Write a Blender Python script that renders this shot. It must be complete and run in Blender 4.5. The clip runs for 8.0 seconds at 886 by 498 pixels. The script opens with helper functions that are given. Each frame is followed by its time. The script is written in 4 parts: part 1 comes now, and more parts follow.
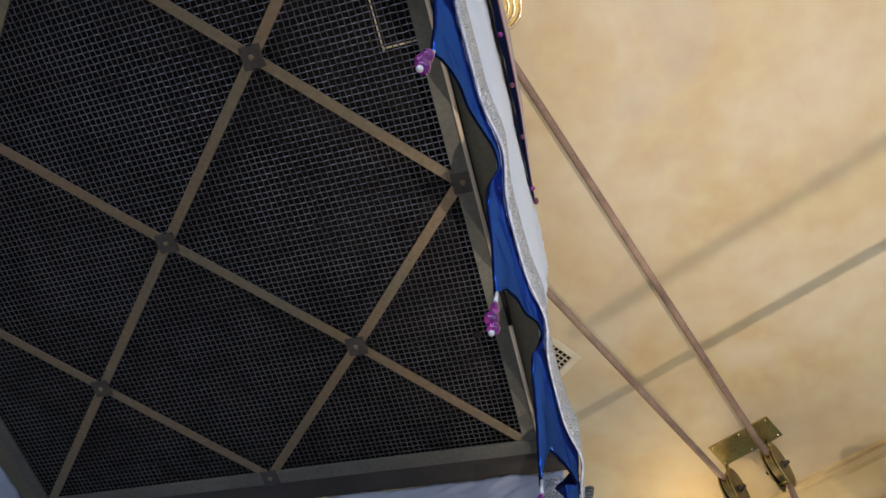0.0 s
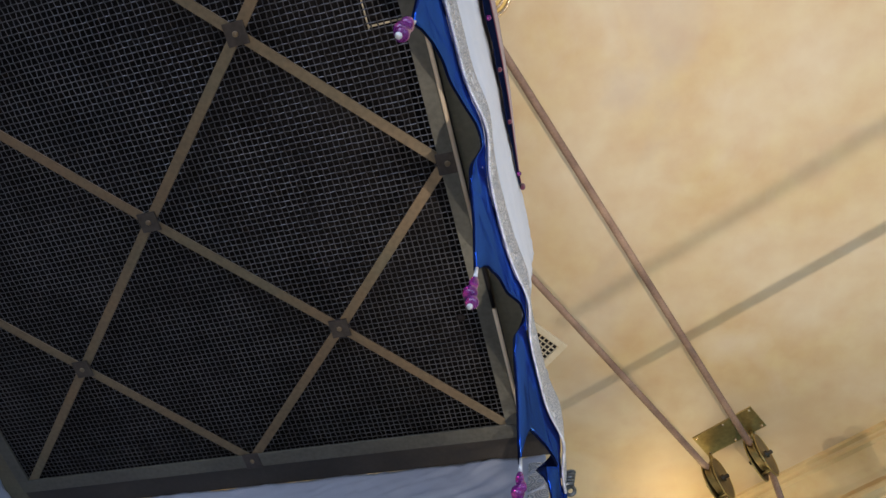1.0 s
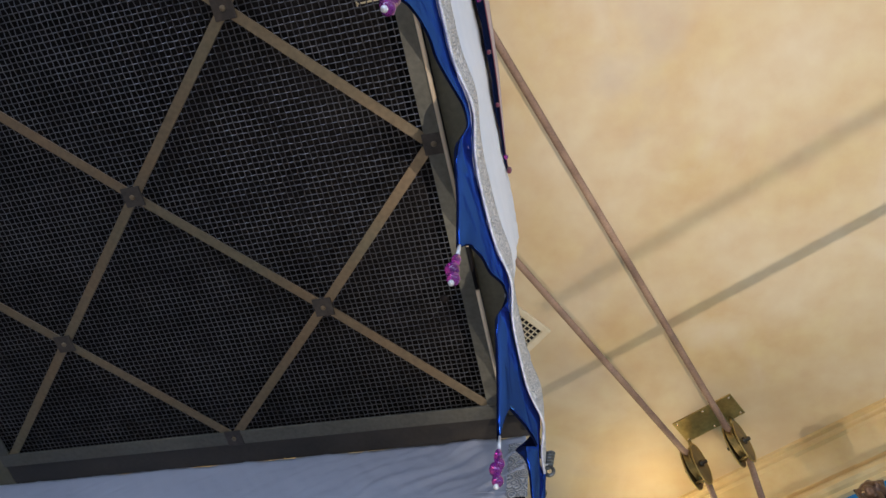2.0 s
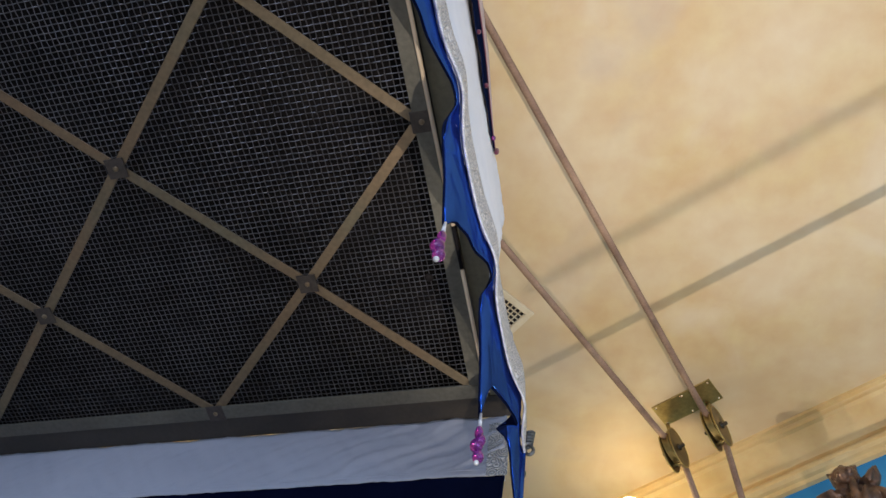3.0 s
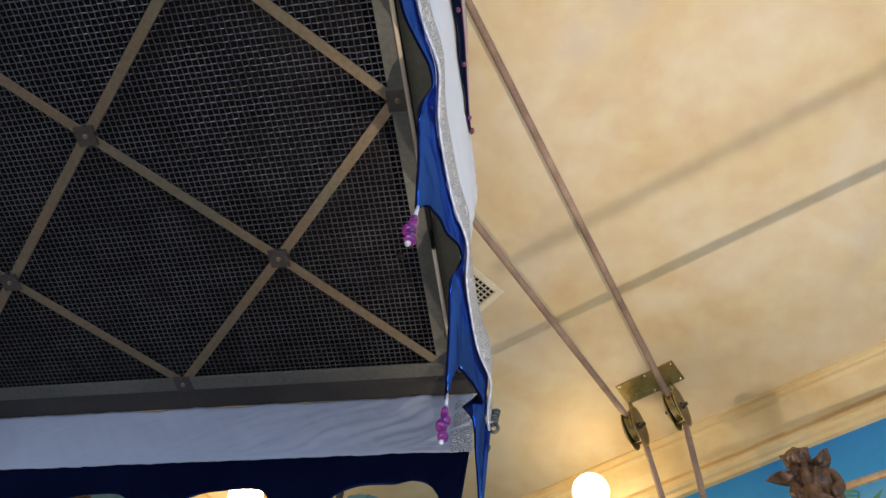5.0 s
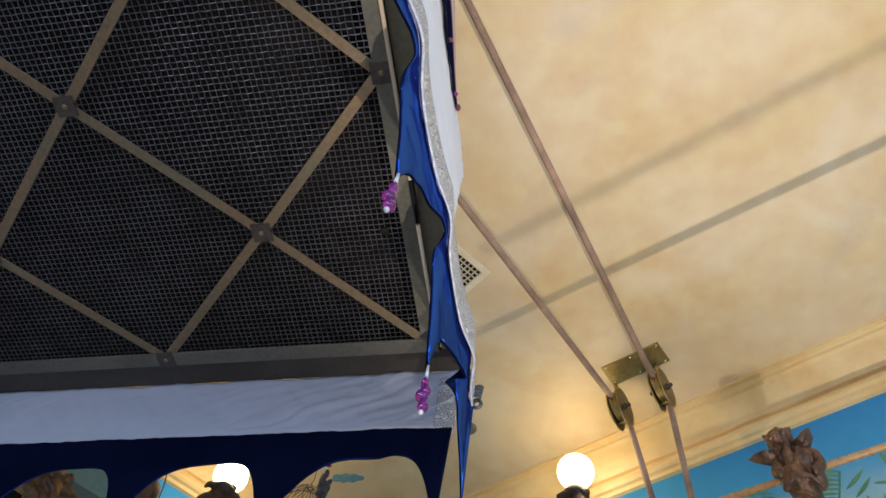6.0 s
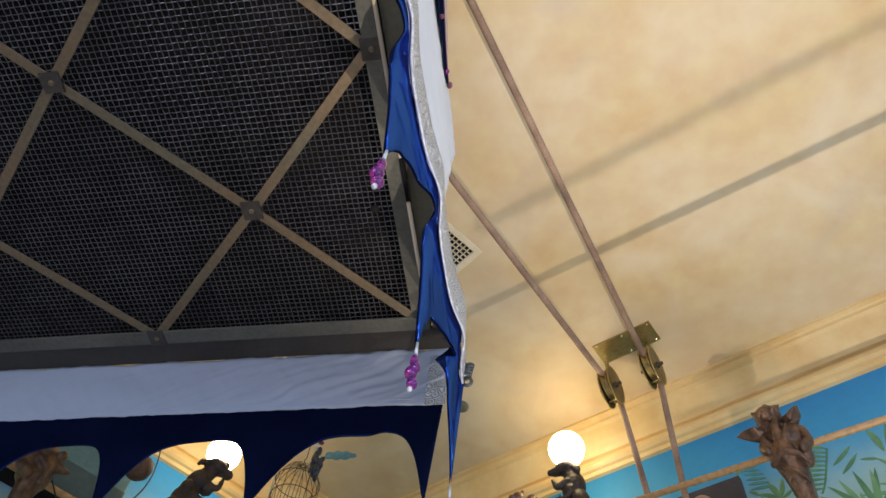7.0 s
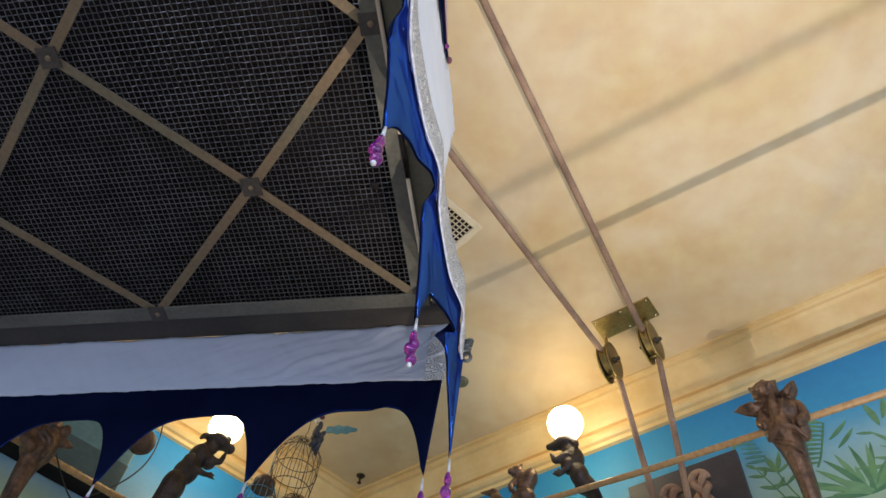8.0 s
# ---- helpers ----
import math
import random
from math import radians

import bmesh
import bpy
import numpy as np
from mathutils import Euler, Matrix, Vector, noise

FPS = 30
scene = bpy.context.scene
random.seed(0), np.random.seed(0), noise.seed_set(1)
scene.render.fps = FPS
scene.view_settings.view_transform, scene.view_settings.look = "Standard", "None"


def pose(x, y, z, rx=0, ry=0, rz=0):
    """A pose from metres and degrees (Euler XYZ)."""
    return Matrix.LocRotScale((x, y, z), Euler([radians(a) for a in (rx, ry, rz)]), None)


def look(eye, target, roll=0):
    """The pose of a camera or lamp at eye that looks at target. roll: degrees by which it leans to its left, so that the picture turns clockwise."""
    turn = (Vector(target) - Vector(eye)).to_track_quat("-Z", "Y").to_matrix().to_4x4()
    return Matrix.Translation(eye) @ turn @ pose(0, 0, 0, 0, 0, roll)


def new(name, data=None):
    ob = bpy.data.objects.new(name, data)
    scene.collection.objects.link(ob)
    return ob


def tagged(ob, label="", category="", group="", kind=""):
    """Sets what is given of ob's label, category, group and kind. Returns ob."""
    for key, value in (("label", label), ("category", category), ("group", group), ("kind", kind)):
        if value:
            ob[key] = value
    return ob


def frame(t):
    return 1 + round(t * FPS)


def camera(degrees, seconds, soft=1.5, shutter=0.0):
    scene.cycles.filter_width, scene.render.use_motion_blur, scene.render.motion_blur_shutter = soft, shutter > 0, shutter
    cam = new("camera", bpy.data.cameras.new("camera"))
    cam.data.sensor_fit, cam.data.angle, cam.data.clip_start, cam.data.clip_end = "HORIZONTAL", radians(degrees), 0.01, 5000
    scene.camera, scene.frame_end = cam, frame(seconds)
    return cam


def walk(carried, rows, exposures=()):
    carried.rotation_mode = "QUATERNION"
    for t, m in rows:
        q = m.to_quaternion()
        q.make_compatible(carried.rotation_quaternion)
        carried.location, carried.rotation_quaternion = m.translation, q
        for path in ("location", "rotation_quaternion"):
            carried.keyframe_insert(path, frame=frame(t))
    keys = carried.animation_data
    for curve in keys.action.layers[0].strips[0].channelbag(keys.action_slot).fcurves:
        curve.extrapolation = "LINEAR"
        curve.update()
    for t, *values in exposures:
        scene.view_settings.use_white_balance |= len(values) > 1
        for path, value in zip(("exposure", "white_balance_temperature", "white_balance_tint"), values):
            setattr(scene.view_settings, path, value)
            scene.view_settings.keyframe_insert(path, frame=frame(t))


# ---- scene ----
import itertools

cam = camera(62.5, 8.0)
PATH = [
    (0, (0.264, -1.091, 1.591), (-0.179, -0.342, 3.392), 17.5),
    (0.5, (0.267, -1.077, 1.588), (-0.167, -0.32, 3.388), 17.1),
    (1, (0.273, -1.061, 1.586), (-0.15, -0.294, 3.384), 16.6),
    (1.5, (0.279, -1.055, 1.582), (-0.132, -0.27, 3.375), 16.0),
    (3, (0.277, -1.042, 1.573), (-0.086, -0.187, 3.344), 13.7),
    (3.5, (0.277, -1.053, 1.573), (-0.068, -0.173, 3.336), 12.9),
    (4, (0.277, -1.061, 1.571), (-0.048, -0.159, 3.326), 12.1),
    (4.5, (0.278, -1.067, 1.573), (-0.032, -0.147, 3.322), 11.4),
    (6, (0.293, -1.033, 1.567), (0.018, -0.064, 3.295), 9.6),
    (6.5, (0.297, -1.027, 1.566), (0.031, -0.034, 3.282), 9.0),
    (7, (0.3, -1.028, 1.567), (0.037, -0.01, 3.268), 8.5),
    (7.5, (0.303, -1.032, 1.566), (0.037, 0.012, 3.251), 8.5),
    (8, (0.302, -1.03, 1.566), (0.034, 0.044, 3.232), 8.1),
]
walk(cam, [(t, look(eye, target, roll)) for t, eye, target, roll in PATH], [(0.0, -0.10, 5680, 19), (1.5, -0.07, 5680, 19), (8.0, 0.12, 5680, 19)])

# ---- world and light ----
world = bpy.data.worlds.new("world")
world.use_nodes = True
scene.world = world
_sky = world.node_tree.nodes.new("ShaderNodeTexSky")
_sky.sky_type, _sky.sun_disc = "NISHITA", False
_sky.sun_elevation, _sky.sun_rotation = radians(40), radians(120)
world.node_tree.links.new(_sky.outputs[0], world.node_tree.nodes["Background"].inputs[0])
world.node_tree.nodes["Background"].inputs[1].default_value = 0.1

CEIL = 3.9
# frame of the room: corner of the two decorated walls (ceiling line), directions along and out of each
C0 = Vector((-0.678, 1.864, 0))
DR, NR = Vector((0.8824, -0.4705, 0)), Vector((0.4705, 0.8824, 0))     # right-hand wall: along, outwards
DL, NL = Vector((-0.643, -0.766, 0)), Vector((-0.766, 0.643, 0))       # left-hand wall: along, outwards
PROJ = 0.12                                                            # cornice projection


def RW(along, off, z):
    """A place by the right-hand wall: metres along it, outwards of the ceiling line, height."""
    p = C0 + DR * along + NR * off
    return Vector((p.x, p.y, z))


def LW(along, off, z):
    p = C0 + DL * along + NL * off
    return Vector((p.x, p.y, z))


def area_lamp(name, at, target, sx, sy, watts, colour):
    lamp = bpy.data.lights.new(name, "AREA")
    lamp.shape, lamp.size, lamp.size_y, lamp.energy, lamp.color = "RECTANGLE", sx, sy, watts, colour
    ob = new(name, lamp)
    ob.matrix_world = look(at, target)
    return ob


# daylight in the two window openings behind the walker
area_lamp("window_daylight", (2.9, -2.86, 1.95), (0, -1.3, 2.2), 3.3, 2.0, 37, (0.48, 0.75, 1.0))
area_lamp("window_daylight", (-0.25, -4.42, 2.66), (0.6, 0, 2.9), 3.3, 1.75, 72, (0.78, 0.88, 1.0))
# two unseen low spots, added under the added pole to light the ceiling
def added_spot(at, target, watts, size, radius, colour):
    lamp = bpy.data.lights.new("added_ceiling_spot", "SPOT")
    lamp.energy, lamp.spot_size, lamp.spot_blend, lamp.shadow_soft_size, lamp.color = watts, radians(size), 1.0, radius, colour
    new("added_ceiling_spot", lamp).matrix_world = look(at, target)


added_spot(RW(2.10, -1.089, 1.10), RW(2.50, -1.20, 3.9), 74, 72, 0.012, (1.0, 0.85, 0.60))
added_spot(RW(2.60, -1.400, 0.30), RW(2.85, -1.35, 3.9), 225, 72, 0.007, (1.0, 0.85, 0.60))


# ---- materials ----
def mat(name, c1, c2=None, scale=8.0, rough=0.6, metal=0.0, bump=0.0, bscale=60.0, fine=0.25, world_space=False, **more):
    m = bpy.data.materials.new(name)
    m.use_nodes = True
    nt = m.node_tree
    b = nt.nodes["Principled BSDF"]
    c2 = c2 or tuple(v * 0.75 for v in c1)
    if world_space:
        co = nt.nodes.new("ShaderNodeNewGeometry").outputs["Position"]
    else:
        co = nt.nodes.new("ShaderNodeTexCoord").outputs["Object"]
    n1, n2 = nt.nodes.new("ShaderNodeTexNoise"), nt.nodes.new("ShaderNodeTexNoise")
    for n, s, det in ((n1, scale, 5), (n2, bscale, 6)):
        nt.links.new(co, n.inputs["Vector"])
        n.inputs["Scale"].default_value, n.inputs["Detail"].default_value = s, det
    mix = nt.nodes.new("ShaderNodeMix")
    mix.data_type = "RGBA"
    mix.inputs["A"].default_value, mix.inputs["B"].default_value = (*c1, 1), (*c2, 1)
    ramp = nt.nodes.new("ShaderNodeMapRange")
    ramp.inputs["From Min"].default_value, ramp.inputs["From Max"].default_value = 0.35, 0.65
    nt.links.new(n1.outputs["Fac"], ramp.inputs["Value"])
    nt.links.new(ramp.outputs["Result"], mix.inputs["Factor"])
    m2 = nt.nodes.new("ShaderNodeMix")
    m2.data_type, m2.blend_type = "RGBA", "OVERLAY"
    m2.inputs["Factor"].default_value = fine
    nt.links.new(mix.outputs["Result"], m2.inputs["A"])
    nt.links.new(n2.outputs["Fac"], m2.inputs["B"])
    nt.links.new(m2.outputs["Result"], b.inputs["Base Color"])
    rr = nt.nodes.new("ShaderNodeMapRange")
    rr.inputs["To Min"].default_value, rr.inputs["To Max"].default_value = max(0.03, rough - 0.1), min(1, rough + 0.1)
    nt.links.new(n2.outputs["Fac"], rr.inputs["Value"])
    nt.links.new(rr.outputs["Result"], b.inputs["Roughness"])
    b.inputs["Metallic"].default_value = metal
    if bump:
        bp = nt.nodes.new("ShaderNodeBump")
        bp.inputs["Strength"].default_value, bp.inputs["Distance"].default_value = bump, 0.004
        nt.links.new(n2.outputs["Fac"], bp.inputs["Height"])
        nt.links.new(bp.outputs["Normal"], b.inputs["Normal"])
    for key, v in more.items():
        b.inputs[key.replace("_", " ")].default_value = v
    return m


M_CEIL = mat("mottled cream plaster", (0.735, 0.59, 0.375), (0.68, 0.50, 0.25), 2.6, 0.55, 0, 0.25, 11, 0.26, True)


def stain(m, colour, scale, lo, hi, most, offset):
    """Lays uneven patches of another tint over a plaster."""
    nt = m.node_tree
    n, r, mx, mp = (nt.nodes.new("ShaderNode" + k) for k in ("TexNoise", "MapRange", "Mix", "Mapping"))
    n.inputs["Scale"].default_value, n.inputs["Detail"].default_value, n.inputs["Distortion"].default_value = scale, 8, 0.6
    r.inputs["From Min"].default_value, r.inputs["From Max"].default_value, r.inputs["To Max"].default_value = lo, hi, most
    mp.inputs["Location"].default_value = offset
    mx.data_type = "RGBA"
    mx.inputs["B"].default_value = (*colour, 1)
    nt.links.new(nt.nodes.new("ShaderNodeNewGeometry").outputs["Position"], mp.inputs["Vector"])
    nt.links.new(mp.outputs["Vector"], n.inputs["Vector"])
    nt.links.new(n.outputs["Fac"], r.inputs["Value"])
    nt.links.new(r.outputs["Result"], mx.inputs["Factor"])
    base = nt.nodes["Principled BSDF"].inputs["Base Color"]
    nt.links.new(base.links[0].from_socket, mx.inputs["A"])
    nt.links.new(mx.outputs["Result"], base)


stain(M_CEIL, (0.62, 0.42, 0.20), 1.1, 0.52, 0.75, 0.7, (0, 0, 0))
stain(M_CEIL, (0.50, 0.41, 0.35), 1.7, 0.54, 0.72, 0.40, (3.1, 7.4, 1.0))
stain(M_CEIL, (0.80, 0.70, 0.52), 2.3, 0.56, 0.70, 0.5, (9.3, 2.2, 4.0))
M_CORN = mat("cream painted cornice", (0.83, 0.62, 0.29), (0.72, 0.48, 0.18), 5, 0.45, 0, 0.15, 40, 0.2, True)
M_FLOOR = mat("brown wood floor", (0.64, 0.58, 0.51), (0.54, 0.48, 0.41), 3, 0.4, 0, 0.1, 30, 0.3, True)
M_PLAIN = mat("cream wall paint", (0.78, 0.71, 0.60), (0.70, 0.63, 0.52), 2, 0.6, 0, 0.1, 30, 0.2, True)
M_WIRE = mat("galvanised wire", (0.17, 0.167, 0.172), (0.10, 0.097, 0.099), 14, 0.42, 0.6, 0, 80, 0.3)
M_STEEL = mat("bronze-grey painted steel bar", (0.285, 0.19, 0.105), (0.215, 0.185, 0.115), 3, 0.48, 0.15, 0.1, 90, 0.4)
M_RAIL = mat("grey-olive steel rail", (0.17, 0.165, 0.13), (0.13, 0.125, 0.10), 7, 0.5, 0.1, 0.1, 90, 0.4)
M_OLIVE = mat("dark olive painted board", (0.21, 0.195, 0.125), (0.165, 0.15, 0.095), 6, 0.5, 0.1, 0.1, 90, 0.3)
# far outer board: darker than M_OLIVE, its shade put into the colour
M_OLIVE_SHADE = mat("brown-grey outer board darkened for shade", (0.075, 0.064, 0.05), (0.052, 0.045, 0.036), 6, 0.5, 0.1, 0.1, 90, 0.3)
M_PLATE = mat("dark steel plate", (0.115, 0.098, 0.083), (0.078, 0.066, 0.058), 20, 0.45, 0.5, 0.15, 120, 0.4)
M_BLACK = mat("black filter lining", (0.025, 0.022, 0.023), (0.016, 0.014, 0.014), 10, 0.8, 0, 0.2, 90, 0.3, False, Specular_IOR_Level=0.1)
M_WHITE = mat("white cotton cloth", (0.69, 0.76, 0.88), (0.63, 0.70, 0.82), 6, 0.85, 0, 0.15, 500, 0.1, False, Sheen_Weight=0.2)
# same white cotton, greyed: the shade inside the canopy is in its colour
M_WHITE_SHADE = mat("white cotton with shade in its colour", (0.52, 0.555, 0.65), (0.47, 0.505, 0.60), 6, 0.85, 0, 0.15, 500, 0.1, False, Sheen_Weight=0.2)
M_BLUE = mat("royal blue satin", (0.022, 0.032, 0.15), (0.016, 0.022, 0.105), 7, 0.5, 0.0, 0.05, 300, 0.2, False, Specular_IOR_Level=0.0)
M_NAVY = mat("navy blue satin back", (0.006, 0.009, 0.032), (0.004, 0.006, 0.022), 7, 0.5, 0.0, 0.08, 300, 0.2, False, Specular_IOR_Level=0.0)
def satin(m, tint, rough, share):
    """Adds the tinted gloss of a satin weave."""
    nt = m.node_tree
    b = nt.nodes["Principled BSDF"]
    g = nt.nodes.new("ShaderNodeBsdfGlossy")
    g.inputs["Color"].default_value, g.inputs["Roughness"].default_value = (*tint, 1), rough
    crinkle, bp = nt.nodes.new("ShaderNodeTexNoise"), nt.nodes.new("ShaderNodeBump")
    crinkle.inputs["Scale"].default_value, crinkle.inputs["Detail"].default_value, crinkle.inputs["Distortion"].default_value = 9, 1.5, 0.8
    nt.links.new(nt.nodes.new("ShaderNodeNewGeometry").outputs["Position"], crinkle.inputs["Vector"])
    bp.inputs["Strength"].default_value, bp.inputs["Distance"].default_value = 1.0, 0.026 * share
    nt.links.new(crinkle.outputs["Fac"], bp.inputs["Height"])
    nt.links.new(bp.outputs["Normal"], g.inputs["Normal"])
    nt.links.new(bp.outputs["Normal"], b.inputs["Normal"])
    mx = nt.nodes.new("ShaderNodeMixShader")
    mx.inputs[0].default_value = share
    nt.links.new(b.outputs[0], mx.inputs[1])
    nt.links.new(g.outputs[0], mx.inputs[2])
    nt.links.new(mx.outputs[0], nt.nodes["Material Output"].inputs["Surface"])


satin(M_BLUE, (0.045, 0.19, 0.95), 0.22, 0.5)
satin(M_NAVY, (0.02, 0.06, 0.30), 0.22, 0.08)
M_BURG = mat("burgundy velvet", (0.16, 0.022, 0.05), (0.10, 0.014, 0.035), 12, 0.7, 0, 0.2, 200, 0.3, False, Sheen_Weight=0.4)
M_ROPE = mat("beige twisted rope", (0.46, 0.30, 0.20), (0.25, 0.155, 0.105), 7, 0.8, 0, 0.35, 160, 0.4)
M_BRASS = mat("aged brass", (0.52, 0.39, 0.14), (0.40, 0.29, 0.10), 9, 0.42, 0.9, 0.05, 70, 0.4)
M_GOLD = mat("polished brass rod", (1.0, 0.82, 0.55), (0.97, 0.76, 0.48), 14, 0.24, 0.85, 0.0, 70, 0.2)
M_GILT = mat("gold lacquered rod", (1.0, 0.83, 0.60), (0.97, 0.77, 0.52), 14, 0.2, 0.1, 0.0, 70, 0.15)
M_CHEEK = mat("tarnished brass plate", (0.24, 0.18, 0.07), (0.13, 0.095, 0.04), 14, 0.38, 0.85, 0.1, 90, 0.4)
M_DARKM = mat("blackened brass", (0.05, 0.04, 0.03), (0.09, 0.065, 0.035), 18, 0.35, 0.7, 0.1, 90, 0.3)
M_SILVER = mat("silver thread", (0.78, 0.81, 0.85), (0.52, 0.55, 0.60), 60, 0.38, 0.3, 0.4, 200, 0.4)
M_PEWTER = mat("tarnished silver cord", (0.20, 0.22, 0.24), (0.10, 0.11, 0.12), 90, 0.35, 0.6, 0.4, 200, 0.4)
M_BEAD = mat("purple glass bead", (0.55, 0.10, 0.62), (0.42, 0.05, 0.50), 30, 0.12, 0, 0, 90, 0.1, False, Transmission_Weight=0.8, Coat_Weight=0.2)
M_VENT = mat("cream painted vent metal", (0.84, 0.74, 0.54), (0.76, 0.65, 0.44), 14, 0.45, 0, 0.1, 80, 0.2)
M_BRONZE = mat("brown bronze cast", (0.08, 0.05, 0.036), (0.21, 0.12, 0.072), 30, 0.32, 0.45, 0.9, 95, 0.5)
M_DBRONZE = mat("dark bronze cast", (0.035, 0.025, 0.021), (0.075, 0.05, 0.038), 26, 0.42, 0.3, 0.9, 95, 0.5)
M_POLE = mat("varnished wood pole", (0.58, 0.36, 0.16), (0.46, 0.27, 0.11), 3, 0.28, 0, 0.03, 60, 0.12)
M_BOARD = mat("dark grey wood board", (0.062, 0.062, 0.078), (0.038, 0.038, 0.050), 6, 0.5, 0, 0.2, 60, 0.3)
M_LEAF = mat("painted green leaf", (0.07, 0.22, 0.11), (0.15, 0.32, 0.15), 5, 0.6, 0, 0.05, 40, 0.3, True)
M_LEAF2 = mat("painted pale green leaf", (0.22, 0.42, 0.22), (0.16, 0.34, 0.13), 5, 0.6, 0, 0.05, 40, 0.3, True)
M_LEAF3 = mat("faded blue-green painted leaf", (0.12, 0.34, 0.33), (0.09, 0.28, 0.26), 5, 0.6, 0, 0.05, 40, 0.3, True)
M_CAGE = mat("dark rusted wire", (0.09, 0.06, 0.04), (0.15, 0.09, 0.05), 20, 0.5, 0.6, 0.1, 90, 0.3)
M_TEAL = mat("teal painted wood", (0.14, 0.30, 0.30), (0.22, 0.40, 0.37), 9, 0.6, 0, 0.2, 60, 0.3)
M_BROWN = mat("brown woven wicker", (0.10, 0.055, 0.035), (0.16, 0.09, 0.055), 40, 0.7, 0, 0.6, 90, 0.4)
M_GREYTEAL = mat("grey-teal lacquered panel", (0.12, 0.23, 0.26), (0.09, 0.18, 0.21), 5, 0.4, 0, 0.1, 50, 0.3)
M_DTEAL = mat("dark teal lacquered panel", (0.06, 0.105, 0.12), (0.045, 0.08, 0.092), 5, 0.4, 0, 0.1, 50, 0.3)
M_CABLE = mat("black cable sheath", (0.02, 0.02, 0.02), (0.03, 0.03, 0.03), 10, 0.5)
M_BLUECAGE = mat("blue painted bars", (0.08, 0.25, 0.36), (0.05, 0.18, 0.28), 12, 0.5, 0, 0.1, 60, 0.3)


def mural(name, stops):
    """Wall painting: sky over plants, colours by height with a brushed, uneven edge."""
    m = mat(name, (0.5, 0.5, 0.5), None, 2, 0.55, 0, 0.12, 40, 0.1, True)
    nt = m.node_tree
    geo = nt.nodes.new("ShaderNodeNewGeometry")
    sep = nt.nodes.new("ShaderNodeSeparateXYZ")
    nt.links.new(geo.outputs["Position"], sep.inputs[0])
    n = nt.nodes.new("ShaderNodeTexNoise")
    n.inputs["Scale"].default_value, n.inputs["Detail"].default_value = 4.0, 6
    nt.links.new(geo.outputs["Position"], n.inputs["Vector"])
    add = nt.nodes.new("ShaderNodeMath")
    add.operation = "MULTIPLY_ADD"
    add.inputs[1].default_value = 0.16
    nt.links.new(n.outputs["Fac"], add.inputs[0])
    nt.links.new(sep.outputs["Z"], add.inputs[2])
    mr = nt.nodes.new("ShaderNodeMapRange")
    mr.inputs["From Min"].default_value, mr.inputs["From Max"].default_value = 2.30, 3.86
    nt.links.new(add.outputs[0], mr.inputs["Value"])
    cr = nt.nodes.new("ShaderNodeValToRGB")
    el = cr.color_ramp.elements
    # unseen pale band under the painting, added to bounce neutral light
    stops = [(0.0, (0.62, 0.58, 0.54)), (0.22, (0.62, 0.58, 0.54))] + [(0.308 + 0.692 * pos, col) for pos, col in stops]
    el[0].position, el[0].color = stops[0][0], (*stops[0][1], 1)
    el[1].position, el[1].color = stops[-1][0], (*stops[-1][1], 1)
    for pos, col in stops[1:-1]:
        el.new(pos).color = (*col, 1)
    nt.links.new(mr.outputs["Result"], cr.inputs["Fac"])
    for node in nt.nodes:
        if node.type == "MIX" and node.blend_type == "OVERLAY":
            nt.links.new(cr.outputs["Color"], node.inputs["A"])
    return m


M_MURAL = mural("jungle mural paint", [(0.0, (0.27, 0.43, 0.16)), (0.40, (0.42, 0.58, 0.40)), (0.55, (0.32, 0.56, 0.62)), (0.72, (0.05, 0.34, 0.62)), (1.0, (0.010, 0.19, 0.50))])
M_MURAL2 = mural("turquoise mural paint", [(0.0, (0.40, 0.56, 0.16)), (0.40, (0.50, 0.64, 0.40)), (0.55, (0.30, 0.54, 0.76)), (0.80, (0.05, 0.36, 0.80)), (1.0, (0.03, 0.30, 0.74))])

M_GLOBE = bpy.data.materials.new("glowing opal glass")
M_GLOBE.use_nodes = True
_b = M_GLOBE.node_tree.nodes["Principled BSDF"]
_b.inputs["Base Color"].default_value = (0.9, 0.88, 0.82, 1)
_b.inputs["Emission Color"].default_value = (1.0, 0.80, 0.39, 1)
_b.inputs["Emission Strength"].default_value = 18.0


# ---- building helpers ----
def finish(bm, smooth=False):
    me = bpy.data.meshes.new("mesh")
    bmesh.ops.recalc_face_normals(bm, faces=bm.faces)
    bm.to_mesh(me)
    bm.free()
    if smooth:
        for p in me.polygons:
            p.use_smooth = True
    return me


def thing(name, at, label, category, group="", kind=""):
    ob = new(name)
    ob.location = at
    ob.empty_display_size = 0.05
    return tagged(ob, label, category, group, kind)


def put(ob, parent):
    """Parent ob, whose mesh is in world metres, to a thing or part."""
    ob.parent = parent
    top = parent if parent.parent is None else parent.parent
    ob.matrix_parent_inverse = Matrix.Translation(-Vector(top.location)) if parent.parent is None else Matrix.Identity(4)
    return ob


def part(name, bm, material, parent, label="", smooth=False):
    me = finish(bm, smooth) if isinstance(bm, bmesh.types.BMesh) else bm
    me.materials.clear()
    me.materials.append(material)
    ob = new(name, me)
    put(ob, parent)
    return tagged(ob, label)


def single(name, bm, material, label, category, group="", kind="", smooth=False):
    me = finish(bm, smooth)
    me.materials.append(material)
    return tagged(new(name, me), label, category, group, kind)


